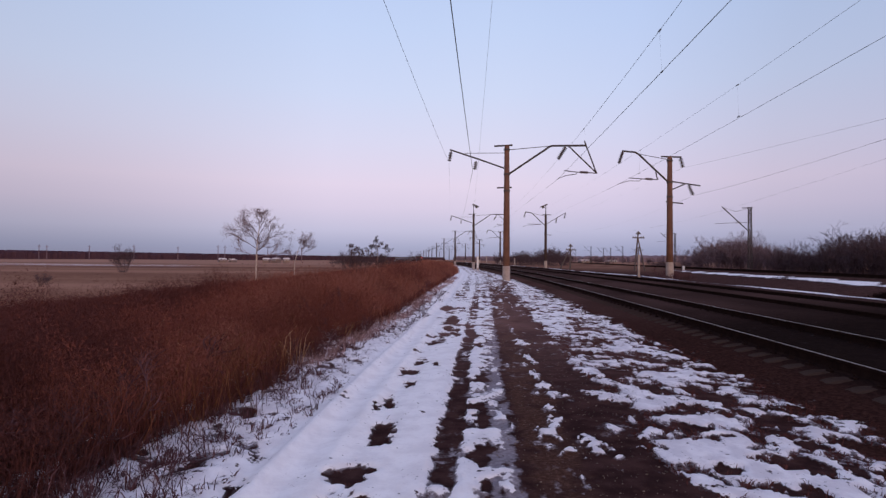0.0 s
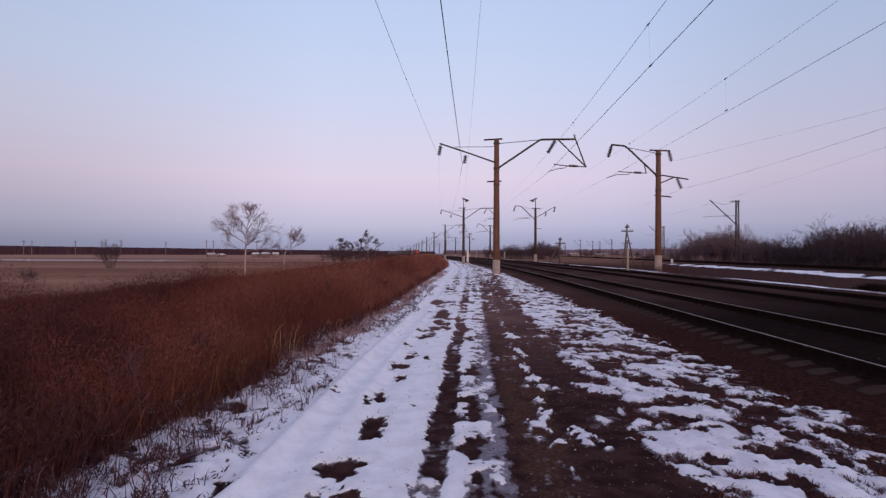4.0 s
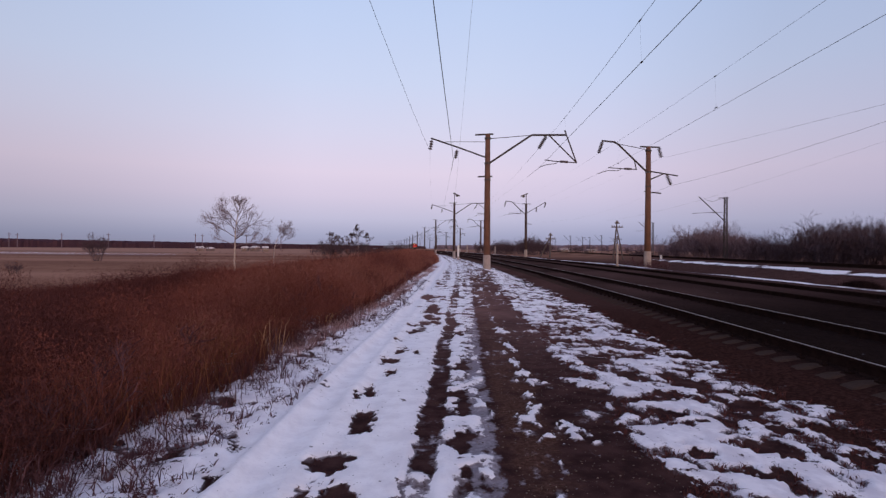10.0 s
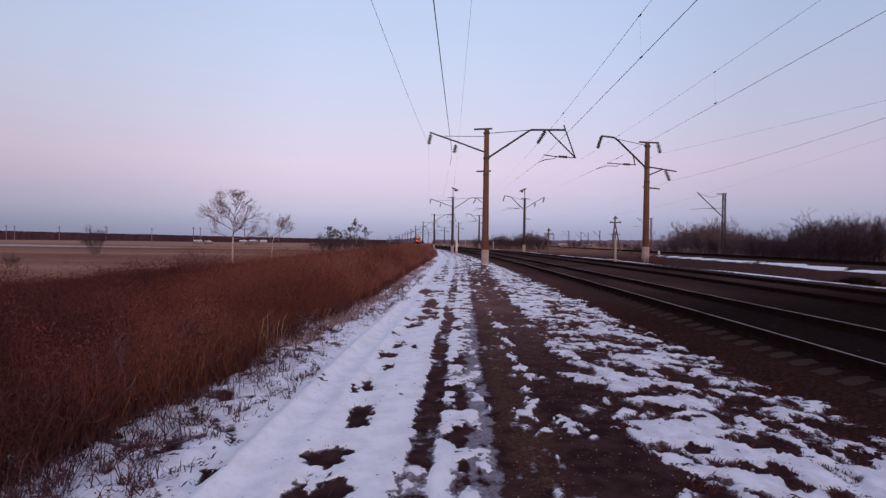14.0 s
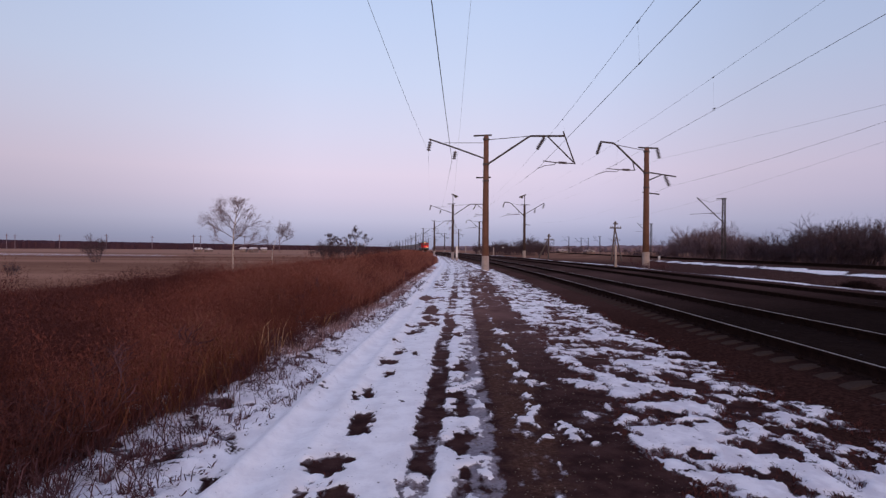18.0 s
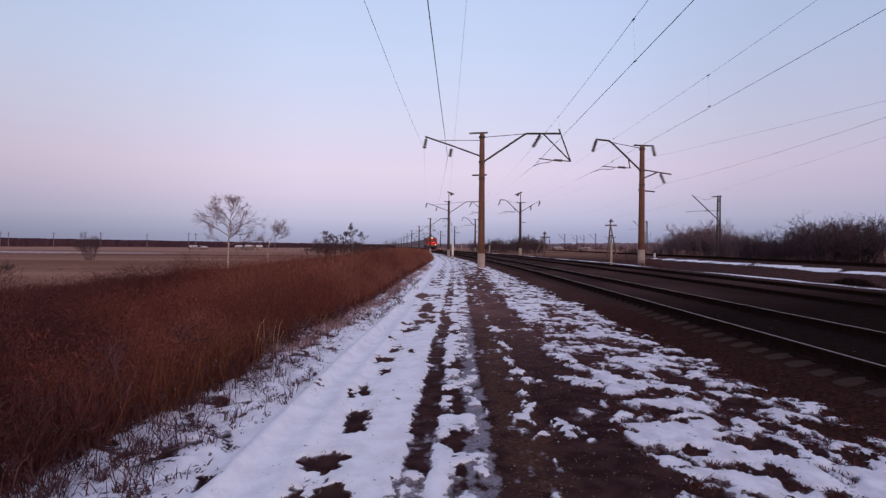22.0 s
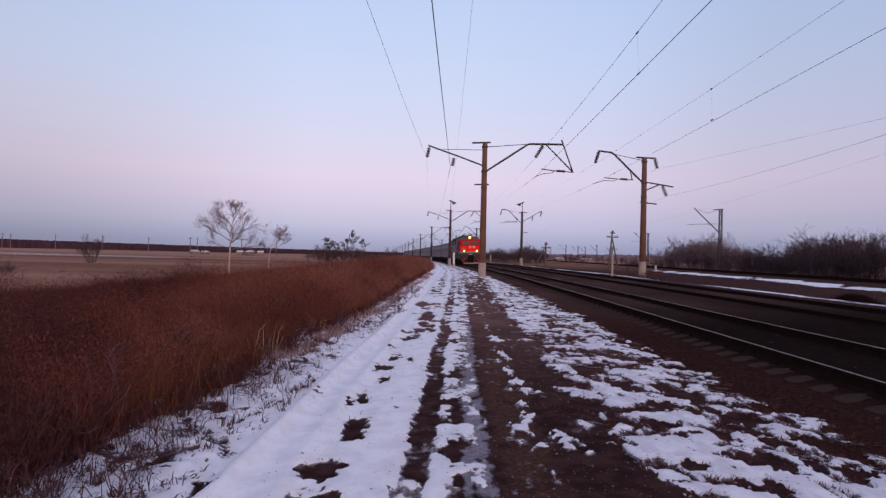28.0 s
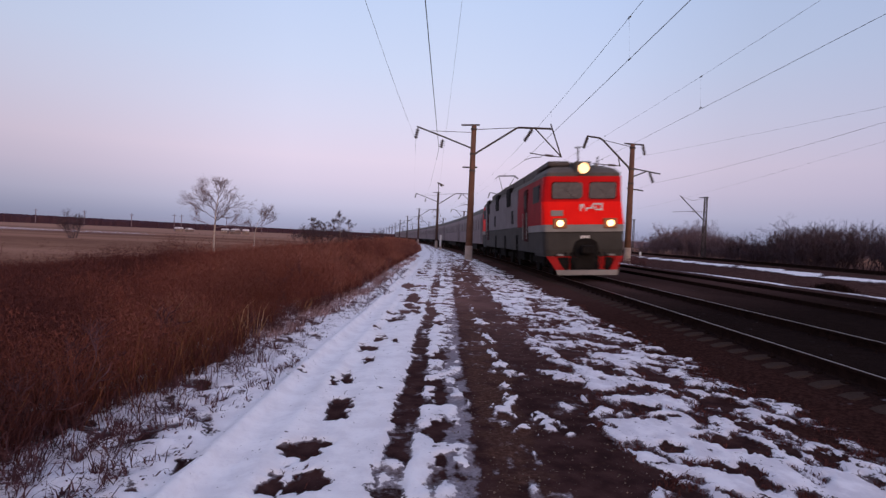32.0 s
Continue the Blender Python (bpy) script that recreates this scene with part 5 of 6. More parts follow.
def reed_edge(y):
    """Where the reeds end towards the path, as a distance from the nearer track's axis."""
    return np.interp(y, [2.5, 4.1, 4.9, 5.9, 7.0, 8.4, 10, 12, 16, 27, 43, 60, 100], [-8.76, -8.72, -8.68, -8.58, -8.44, -8.76, -8.68, -8.5, -8.3, -7.95, -7.4, -6.6, -6.1]) + 0.08 * fbm(y * 0.9, y * 0, 61, 3) + 0.14 * fbm(y * 2.6, y * 0, 62, 2)


def reed_height(w, y, edge, tuft):
    x = axis_x(y) + w
    return 1.05 * (1 + 0.75 * tuft + 0.36 * fbm(x * 0.35, y * 0.35, 64, 3)) * (0.62 + 0.38 * smooth(0, 0.8, edge - w)) * (1 - 0.40 * smooth(-12, -18.5, w)) * (1 - 0.26 * smooth(-10, -15, w) * smooth(14, 32, y))


def scatter_reeds(n, y0, y1, w0, w1, seed, power=1.0):
    rng = np.random.default_rng(seed)
    y = y0 + (y1 - y0) * rng.uniform(0, 1, n) ** power
    w = rng.uniform(w0, w1, n)
    edge = reed_edge(y)
    keep = w < edge + np.minimum(rng.exponential(0.07, n), 0.3)
    tuft = fbm((axis_x(y) + w) * 1.3, y * 1.3, 63, 3)
    keep &= rng.uniform(-1, 1, n) < tuft * 1.1 + 0.8
    w, y, tuft, edge = w[keep], y[keep], tuft[keep], edge[keep]
    tall = np.where(rng.uniform(0, 1, len(w)) < 0.02, 1.2, 1.0)
    return axis_x(y) + w, y, ground_z(w, y) - 0.02, reed_height(w, y, edge, tuft) * tall * rng.uniform(0.72, 1.04, len(w))


def reed_shade(x, y, rng):
    """Drifts of lighter and darker plants; the front is toned down in colour; the low ground away from the path is the
    darkest.
    """
    # the front edge is darkened in colour to offset the light it catches
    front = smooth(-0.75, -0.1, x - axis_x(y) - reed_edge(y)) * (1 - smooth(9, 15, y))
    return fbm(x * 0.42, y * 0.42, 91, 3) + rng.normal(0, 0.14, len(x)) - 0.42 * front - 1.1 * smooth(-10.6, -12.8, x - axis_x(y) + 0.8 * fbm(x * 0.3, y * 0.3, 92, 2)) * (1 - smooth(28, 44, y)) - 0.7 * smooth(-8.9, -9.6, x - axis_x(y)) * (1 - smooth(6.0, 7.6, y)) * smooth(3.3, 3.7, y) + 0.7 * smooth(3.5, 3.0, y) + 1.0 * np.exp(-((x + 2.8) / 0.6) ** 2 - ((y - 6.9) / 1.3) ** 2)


def reed_bed(x, y, z, h, width, lean, label, seed, tan=0.30):
    """The reeds of one stretch: maroon, with drifts of tan and of dark ones."""
    shade = reed_shade(x, y, np.random.default_rng(seed + 50))
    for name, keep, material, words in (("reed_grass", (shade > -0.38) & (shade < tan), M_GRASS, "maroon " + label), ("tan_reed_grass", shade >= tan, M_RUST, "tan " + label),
                                        ("dark_reed_grass", shade <= -0.38, M_DARKREED, "dark-toned " + label)):
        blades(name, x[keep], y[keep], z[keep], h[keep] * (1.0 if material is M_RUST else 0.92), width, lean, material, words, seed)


def plume_fluff(x, y, z, h, length, width, label, seed, tan):
    """The fine seed heads and side twigs that fill the tops of the plants: slips at all angles."""
    rng = np.random.default_rng(seed)
    shade = reed_shade(x, y, rng)
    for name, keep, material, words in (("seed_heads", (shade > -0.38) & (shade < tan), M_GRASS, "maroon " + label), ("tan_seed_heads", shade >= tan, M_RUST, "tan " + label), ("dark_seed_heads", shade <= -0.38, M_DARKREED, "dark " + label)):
        px, py, pz, ph = x[keep], y[keep], z[keep], h[keep]
        n = len(px)
        a, up = rng.uniform(0, 2 * np.pi, n), rng.uniform(-0.25, 1.0, n)
        flat = np.sqrt(1 - np.clip(up, -0.9, 0.95) ** 2)
        ln = length * rng.uniform(0.5, 1.3, n)
        d = np.stack([np.cos(a) * flat, np.sin(a) * flat, up], -1) * ln[:, None]
        b = rng.uniform(0, 2 * np.pi, n)
        side = np.stack([np.cos(b), np.sin(b), 0.4 * np.sin(3 * b)], -1) * width / 2
        p = np.stack([px + rng.normal(0, 0.05, n), py + rng.normal(0, 0.05, n), pz + ph * rng.uniform(0.06, 1.0, n) ** 0.7], -1)
        v = np.stack([p - side, p + side, p + d], 1).reshape(-1, 3)
        me = bpy.data.meshes.new(name)
        me.vertices.add(n * 3)
        me.vertices.foreach_set("co", v.astype(np.float32).ravel())
        me.loops.add(n * 3)
        me.loops.foreach_set("vertex_index", np.arange(n * 3, dtype=np.int32))
        me.polygons.add(n)
        me.polygons.foreach_set("loop_start", np.arange(0, n * 3, 3, dtype=np.int32))
        me.update(calc_edges=True)
        me.materials.append(material)
        tagged(new(name, me), words, "grass", kind="stuff")


reed_bed(*scatter_reeds(85000, 1, 16, -16, -7.6, 1), 0.0030, 0.6, "dead reed grass beside the path", 2, 0.52)
plume_fluff(*scatter_reeds(1150000, 1, 16, -16, -7.9, 101), 0.05, 0.007, "fine seed heads of the reeds beside the path", 102, 0.50)
reed_bed(*scatter_reeds(60000, -25, 1, -18, -7.6, 11), 0.010, 0.8, "dead reed grass further back along the path", 12, 0.5)
reed_bed(*scatter_reeds(110000, 14, 60, -18, -6.2, 3, 1.5), 0.011, 0.6, "dead reed grass on the bank", 4, -0.08)
plume_fluff(*scatter_reeds(240000, 14, 60, -18, -6.2, 103, 1.5), 0.10, 0.016, "fine seed heads of the reeds on the bank", 104, -0.08)
reed_bed(*scatter_reeds(90000, 4, 130, -28, -14, 5, 1.3), 0.013, 0.5, "dead reeds spreading into the field", 6, 0.40)
plume_fluff(*scatter_reeds(260000, 4, 90, -27, -14, 105, 1.6), 0.08, 0.013, "fine seed heads of the reeds in the field", 106, 0.40)
reed_bed(*scatter_reeds(40000, 55, 320, -22, -5.6, 7, 1.2), 0.06, 0.3, "far reeds along the line", 8, -0.05)


def scatter_verge(n, per, seed):
    """Clumps of dark weeds poking through the snow at the edge of the reeds."""
    rng = np.random.default_rng(seed)
    y = 2.6 + 24 * rng.uniform(0, 1, n) ** 1.7
    w = reed_edge(y) - 0.1 + rng.uniform(0, 1, n) ** 1.5 * 1.15
    size = rng.uniform(0.3, 1.0, n) * (0.55 + 0.6 * smooth(-7.5, -8.7, w))
    y, w, size = (np.repeat(v, per) for v in (y, w, size))
    w = w + rng.normal(0, 0.055, len(w)) * size
    y = y + rng.normal(0, 0.055, len(w)) * size
    return axis_x(y) + w, y, ground_z(w, y), rng.uniform(0.10, 0.38, len(w)) * size


x, y, z, h = scatter_verge(420, 12, 9)
blades("weed_stalks", x, y, z, h, 0.008, 0.9, M_WEED, "dark weed clumps poking through the snow", 10, "weeds", 0.5)
x, y, z, h = scatter_verge(300, 10, 29)
keep = y < 6.0
blades("weed_stalks", x[keep], y[keep], z[keep], h[keep] * 0.7, 0.007, 1.2, M_WEED, "brown stubble thick on the snowy edge of the reeds", 30, "weeds", 0.5)
rng = np.random.default_rng(21)
y = 2.8 + 16 * rng.uniform(0, 1, 620) ** 1.5
w = reed_edge(y) + np.minimum(rng.exponential(0.16, 620), 0.7)
blades("dead_stalks", axis_x(y) + w, y, ground_z(w, y), rng.uniform(0.08, 0.30, 620), 0.009, 0.35, M_DARKREED, "thin dark stalks standing out of the snow", 22, "weeds", 0.3)
x, y, z, h = scatter_verge(900, 2, 19)
blades("weed_stalks", x, y, z, h * 0.8, 0.010, 1.7, M_WEED, "bent dark twigs lying on the snow", 11, "weeds", 0.8)


def scatter_fringe(n, seed, y0, y1, out, h0, h1):
    """Low grass along the edge of the reeds."""
    rng = np.random.default_rng(seed)
    y = y0 + (y1 - y0) * rng.uniform(0, 1, n) ** 1.4
    edge = reed_edge(y)
    w = edge + rng.uniform(-0.35, 1, n) * out
    keep = fbm(y * 1.1, w * 1.6, 77, 3) > rng.uniform(-0.35, 0.5, n)
    w, y = w[keep], y[keep]
    return axis_x(y) + w, y, ground_z(w, y), rng.uniform(h0, h1, len(w))


x, y, z, h = scatter_fringe(20000, 31, 8.5, 45, 0.62, 0.05, 0.22)
blades("fringe_grass", x, y, z, h, 0.010, 0.8, M_PALEGRASS, "faded pinkish grass fringing the reeds", 32, "grass", 0.6)
rng = np.random.default_rng(33)
# dark blades added at the foot paint in the shade under the reeds
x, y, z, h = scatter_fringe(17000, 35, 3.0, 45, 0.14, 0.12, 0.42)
blades("dark_fringe_grass", x, y, z, h, 0.008, 0.7, M_DARKREED, "dark broken grass standing for shade at the foot of the reeds", 36, "grass", 0.5)
x, y = rng.normal(-2.7, 0.4, 800), rng.normal(6.6, 1.0, 800)
keep = x < -1.75 - 0.12 * np.abs(y - 7.5)
x, y = x[keep], y[keep]
blades("golden_grass", x, y, ground_z(x - axis_x(y), y), 0.75 * rng.uniform(0.5, 1.25, len(x)), 0.005, 0.9, M_GOLD, "golden-brown grass patch among the reeds", 34, "grass", 0.5)


def scatter_bare(n, seed, w0, w1, y0, y1, lo, hi, power=1.6):
    """Places on the verge where the snow is as thin as lo to hi."""
    rng = np.random.default_rng(seed)
    y = y0 + (y1 - y0) * rng.uniform(0, 1, n) ** power
    w = rng.uniform(w0, w1, n)
    c = snow_cover(w, y)
    keep = (c > lo) & (c < hi)
    w, y = w[keep], y[keep]
    return axis_x(y) + w, y, ground_z(w, y), rng


x, y, z, rng = scatter_bare(60000, 41, -4.3, -1.8, 3.2, 22, -0.5, 0.06)
blades("verge_grass", x, y, z, rng.uniform(0.015, 0.06, len(x)), 0.007, 1.3, M_DARKREED, "short dead grass in the gaps of the snow", 42, "grass", 0.6)
x, y, z, rng = scatter_bare(9000, 43, -8.2, -6.2, 3.2, 16, -0.5, 0.05)
blades("verge_grass", x, y, z, rng.uniform(0.015, 0.05, len(x)), 0.007, 1.4, M_DARKREED, "short dead grass in the bare footmarks", 44, "grass", 0.6)


x, y, z, rng = scatter_bare(9000, 47, -8.9, -7.5, 3.0, 20, -3.0, 3.0, 1.5)
keep = fbm(x * 3.2, y * 2.4, 49, 3) > rng.uniform(0.0, 0.45, len(x))
x, y, z = x[keep], y[keep], z[keep]
blades("leaf_litter", x, y, z + 0.025, rng.uniform(0.01, 0.04, len(x)), 0.016, 2.6, M_WEED, "dark leaf litter strewn over the snowy verge", 48, "litter", 0.6)


def pebbles(n, seed, label):
    """Small stones pressed into the mud and lying on the snow."""
    x, y, z, rng = scatter_bare(n, seed, -5.6, -4.1, 3.2, 12, -3.0, 0.0, 1.6)
    k = len(x)
    r = rng.uniform(0.003, 0.008, k) * (1 + rng.uniform(0, 1, k) ** 6)
    shape = np.array([(1, 0, 0.2), (0.2, 1, 0.1), (-1, 0.1, 0.2), (-0.1, -1, 0.15), (0.1, 0.1, 0.8), (0, 0, -0.6)])
    v = shape[None] * (r[:, None, None] * rng.uniform(0.6, 1.3, (k, 6, 1))) + np.stack([x, y, z + 0.003], -1)[:, None]
    tri = np.array([(0, 1, 4), (1, 2, 4), (2, 3, 4), (3, 0, 4), (1, 0, 5), (2, 1, 5), (3, 2, 5), (0, 3, 5)])
    me = bpy.data.meshes.new("pebbles")
    me.vertices.add(k * 6)
    me.vertices.foreach_set("co", v.astype(np.float32).ravel())
    loops = (np.arange(k)[:, None, None] * 6 + tri[None]).astype(np.int32).ravel()
    me.loops.add(len(loops))
    me.loops.foreach_set("vertex_index", loops)
    me.polygons.add(k * 8)
    me.polygons.foreach_set("loop_start", np.arange(0, len(loops), 3, dtype=np.int32))
    me.update(calc_edges=True)
    me.materials.append(M_PEBBLE)
    return tagged(new("pebbles", me), label, "stones", kind="stuff")


pebbles(1300, 45, "small pale pebbles scattered over the mud")


# ---- bare trees and shrubs ----
def grow(rng, start, direction, length, radius, depth, segs, spreadang, out, up=0.1, kids=(2, 4), shrink=0.66):
    """One limb as (points, radius, depth), then its branches."""
    pts, p, d = [start], start.copy(), direction.normalized()
    for _ in range(segs):
        d = (d + Vector((rng.gauss(0, 0.16), rng.gauss(0, 0.16), rng.gauss(up * 0.5, 0.1)))).normalized()
        p = p + d * (length / segs)
        pts.append(p.copy())
    out.append((pts, radius, depth))
    if depth <= 0:
        return
    for _ in range(rng.randint(*kids)):
        q = rng.uniform(0.35, 1.0)
        i = min(int(q * segs), segs - 1)
        s = pts[i].lerp(pts[i + 1], q * segs - i)
        a = rng.uniform(0, 2 * math.pi)
        side = d.orthogonal().normalized()
        side.rotate(Matrix.Rotation(a, 3, d))
        nd = (d * math.cos(spreadang) + side * math.sin(spreadang) + Vector((0, 0, up))).normalized()
        grow(rng, s, nd, length * shrink * rng.uniform(0.7, 1.15), radius * 0.55, depth - 1, max(2, segs - 1), spreadang, out, up, kids, shrink)


def limbs_mesh(limbs, sides):
    bm = bmesh.new()
    for pts, r, _ in limbs:
        rod(bm, pts, r, r * 0.45, sides)
    return bm


def build_tree(name, label, m, seed, height, stem, boughs, trunk_mat, twig_mat, fine=0.007):
    """A bare tree: a stem through the given points (shares of the height), boughs (place on the stem, lean, direction, length), each ending in a haze of twigs."""
    rng = random.Random(seed)
    t = thing(name, label, "tree", m)
    pts = [Vector((x * height, y * height, z * height)) for x, y, z in stem]
    limbs = []
    for q, lean, turn, length in boughs:
        i = min(int(q * (len(pts) - 1)), len(pts) - 2)
        s = pts[i].lerp(pts[i + 1], q * (len(pts) - 1) - i)
        d = Vector((math.cos(turn) * math.sin(lean), math.sin(turn) * math.sin(lean), math.cos(lean)))
        grow(rng, s, d, height * length, 0.045 * height / 8, 4, 5, 0.52, limbs, 0.06, (4, 6), 0.6)
    part("trunk", rods(pts, r=0.12 * height / 8, r1=0.03 * height / 8, sides=8), trunk_mat, t, "slender pale trunk")
    for b in limbs:
        if b[2] == 4:
            part("bough", limbs_mesh([b], 6), twig_mat, t)
    tagged(part("twig_spray", limbs_mesh([(b[0], max(b[1] * 0.8, 0.012), 0) for b in limbs if 2 <= b[2] < 4], 4), twig_mat, t), kind="stuff")
    part("crown", limbs_mesh([(b[0], fine, 0) for b in limbs if b[2] < 2], 3), twig_mat, t, "haze of fine bare twigs")
    return t


FAN = [(0.36, 1.25, 0.2, 0.30), (0.38, 1.30, 3.4, 0.32), (0.41, 1.15, 5.0, 0.26), (0.43, 1.15, 1.8, 0.26), (0.46, 1.05, 6.1, 0.36), (0.50, 1.05, 3.0, 0.36), (0.54, 0.95, 2.4, 0.28), (0.57, 0.90, 0.1, 0.38), (0.62, 0.85, 3.3, 0.34),
       (0.68, 0.80, 5.6, 0.26), (0.74, 0.70, 2.9, 0.30), (0.84, 0.55, 0.3, 0.20), (0.96, 0.45, 3.3, 0.17), (0.99, 0.35, 0.2, 0.13)]
build_tree("birch_tree", "bare white-stemmed birch with a wide fan of twigs", pose(-19.15, 58, -0.75), 3, 6.9, [(0, 0, -0.02), (0, 0, 0.2), (0.005, 0, 0.40), (0.01, 0, 0.58), (0.03, 0, 0.74), (0.05, 0, 0.88)], FAN, M_BIRCH, M_BIRCHTWIG, 0.0034)
build_tree("birch_tree", "small bare windswept birch leaning over the reeds", pose(-15.75, 60, -0.7), 8, 4.1, [(0, 0, -0.02), (0, 0, 0.25), (0.01, 0, 0.5), (0.05, 0, 0.66), (0.10, 0, 0.82)],
           [(0.50, 0.9, 3.2, 0.22), (0.60, 1.05, 0.1, 0.42), (0.70, 0.95, 6.2, 0.42), (0.82, 0.75, 0.2, 0.34), (0.98, 0.2, 0.4, 0.20)], M_BIRCH, M_BIRCHTWIG, 0.0034)
for k, (b, yy, hh) in enumerate(((-0.160, 118, 5.0), (-0.153, 124, 4.6), (-0.129, 116, 4.9), (-0.115, 121, 6.2), (-0.101, 119, 4.9), (-0.145, 130, 4.2))):
    build_tree("field_tree", "small dark bare tree with a tufted top in the field", pose(b * yy, yy, -0.6), 30 + k, hh, [(0, 0, -0.02), (0.01, 0, 0.3), (0.02 * (k % 3 - 1), 0, 0.6), (0.05 * (k % 3 - 1), 0, 0.85)],
               [(0.45, 0.8, 1.1 * k, 0.22), (0.62, 0.6, 2.2 + k, 0.24), (0.76, 0.5, 4.4 + k, 0.24), (0.88, 0.4, 0.7 + k, 0.22), (0.98, 0.2, 3.0, 0.16)], M_BIRCH if k in (3, 4) else M_TWIG, M_TWIG, 0.010)


def build_weed(seed, label):
    """A dry branching weed, about half a metre high."""
    rng = random.Random(seed)
    t = thing("dry_weed", label, "weed", None, "dry weeds")
    limbs = []
    for k in range(6):
        a = rng.uniform(0, 2 * math.pi)
        grow(rng, Vector((math.cos(a) * 0.05, math.sin(a) * 0.05, -0.02)), Vector((math.cos(a) * 0.5, math.sin(a) * 0.5, 1)), rng.uniform(0.16, 0.30), 0.005, 3, 3, 0.6, limbs, 0.02, (2, 4), 0.66)
    for b in limbs:
        if b[2] >= 3:
            part("stem", limbs_mesh([b], 4), M_WEED, t, "dark bent stem")
    part("crown", limbs_mesh([(b[0], 0.0036 if b[2] else 0.0030, 0) for b in limbs if b[2] < 3], 3), M_WEED, t, "maroon dry twigs")
    return t


weeds = [build_weed(60 + k, "dry branching maroon weed poking through the snow") for k in range(4)]
rngw = random.Random(5)
for k in range(110):
    y = 3.4 + 22 * rngw.random() ** 1.6
    w = float(reed_edge(np.array(y))) + 1.05 * rngw.random() ** 1.5
    s = rngw.uniform(0.35, 1.0) * (1.0 if w < -8.2 else 0.75)
    if k % 4 == 0:
        w, s = w - 0.9, s * 2.2
    m = place(w, y, 0.0, rngw.uniform(0, 360)) @ Matrix.Diagonal((s, s, s * rngw.uniform(0.7, 1.1), 1))
    if k < 4:
        weeds[k].matrix_basis = m
    else:
        copy_thing(weeds[k % 4], m).matrix_basis = m


for k in range(14):
    s = rngw.uniform(1.0, 2.2)
    m = place(rngw.uniform(6.3, 8.6), rngw.uniform(33, 41), 0.0, rngw.uniform(0, 360)) @ Matrix.Diagonal((s, s, s * 0.8, 1))
    copy_thing(weeds[k % 4], m).matrix_basis = m


def build_shrub(seed, label, bark=M_TWIG):
    rng = random.Random(seed)
    t = thing("shrub", label, "shrub", None, "bare shrubs")
    limbs = []
    for k in range(11):
        a = rng.uniform(0, 2 * math.pi)
        d = Vector((math.cos(a) * 0.45, math.sin(a) * 0.45, 1))
        s = Vector((math.cos(a) * rng.uniform(0, 0.8), math.sin(a) * rng.uniform(0, 0.8), -0.1))
        grow(rng, s, d, rng.uniform(1.3, 2.1), 0.024, 4, 3, 0.5, limbs, 0.10, (3, 4), 0.62)
    part("stem", limbs_mesh([b for b in limbs if b[2] >= 3], 4), bark, t, "dark stems")
    part("crown", limbs_mesh([(b[0], 0.0065 if b[2] else 0.0045, 0) for b in limbs if b[2] < 3], 3), bark, t, "dense bare twigs")
    return t


shrubs = [build_shrub(20 + k, "dense dark leafless shrub beyond the third track") for k in range(3)]
hazed_shrubs = [build_shrub(30 + k, "thin leafless shrub beyond the third track, haze painted into its colour", M_HAZETWIG) for k in range(2)]
rngs = random.Random(77)


def put_shrub(x, y, z, s, kinds=shrubs):
    src = kinds[rngs.randrange(len(kinds))]
    m = pose(x, y, z, 0, 0, rngs.uniform(0, 360)) @ Matrix.Diagonal((s * rngs.uniform(0.9, 1.3), s * rngs.uniform(0.9, 1.3), s, 1))
    o = copy_thing(src, m)
    o.matrix_basis = m
    return o


def shrub_height(b):
    """Height of the belt over the eye's level by its direction x / y."""
    return np.interp(b, [0.40, 0.44, 0.465, 0.52, 0.58, 0.64, 0.70, 0.76, 0.9, 1.4], [0.5, 0.9, 4.3, 4.0, 2.6, 1.4, 3.0, 3.6, 3.7, 3.5])


# shrubs farther along the belt get the paler twigs that stand for haze
for k in range(96):
    yy = rngs.uniform(22, 95)
    xx = float(third_x(yy)) + rngs.uniform(4.5, 13)
    top = 1.65 + float(shrub_height(xx / yy)) * rngs.uniform(0.6, 1.12) - 0.2
    put_shrub(xx, yy, 0.25, max(top, 1.0) / 3.9, hazed_shrubs if xx / yy < 0.60 else shrubs)
for k in range(40):
    yy = rngs.uniform(24, 62)
    xx = float(third_x(yy)) + rngs.uniform(4.5, 9)
    put_shrub(xx, yy, 0.25, (1.45 + float(shrub_height(xx / yy)) * rngs.uniform(0.45, 0.85)) / 3.9, hazed_shrubs if xx / yy < 0.60 else shrubs)
for k in range(30):
    yy = rngs.uniform(20, 36)
    xx = float(third_x(yy)) + rngs.uniform(4.5, 7)
    put_shrub(xx, yy, 0.25, rngs.uniform(1.4, 3.2) / 3.9)
for k, s in enumerate(hazed_shrubs):
    s.matrix_basis = pose(float(third_x(64 + 8 * k)) + 8, 64 + 8 * k, 0.25)
for s in shrubs:
    s.matrix_basis = pose(float(third_x(60 + 9 * shrubs.index(s))) + 7, 60 + 9 * shrubs.index(s), 0.25)


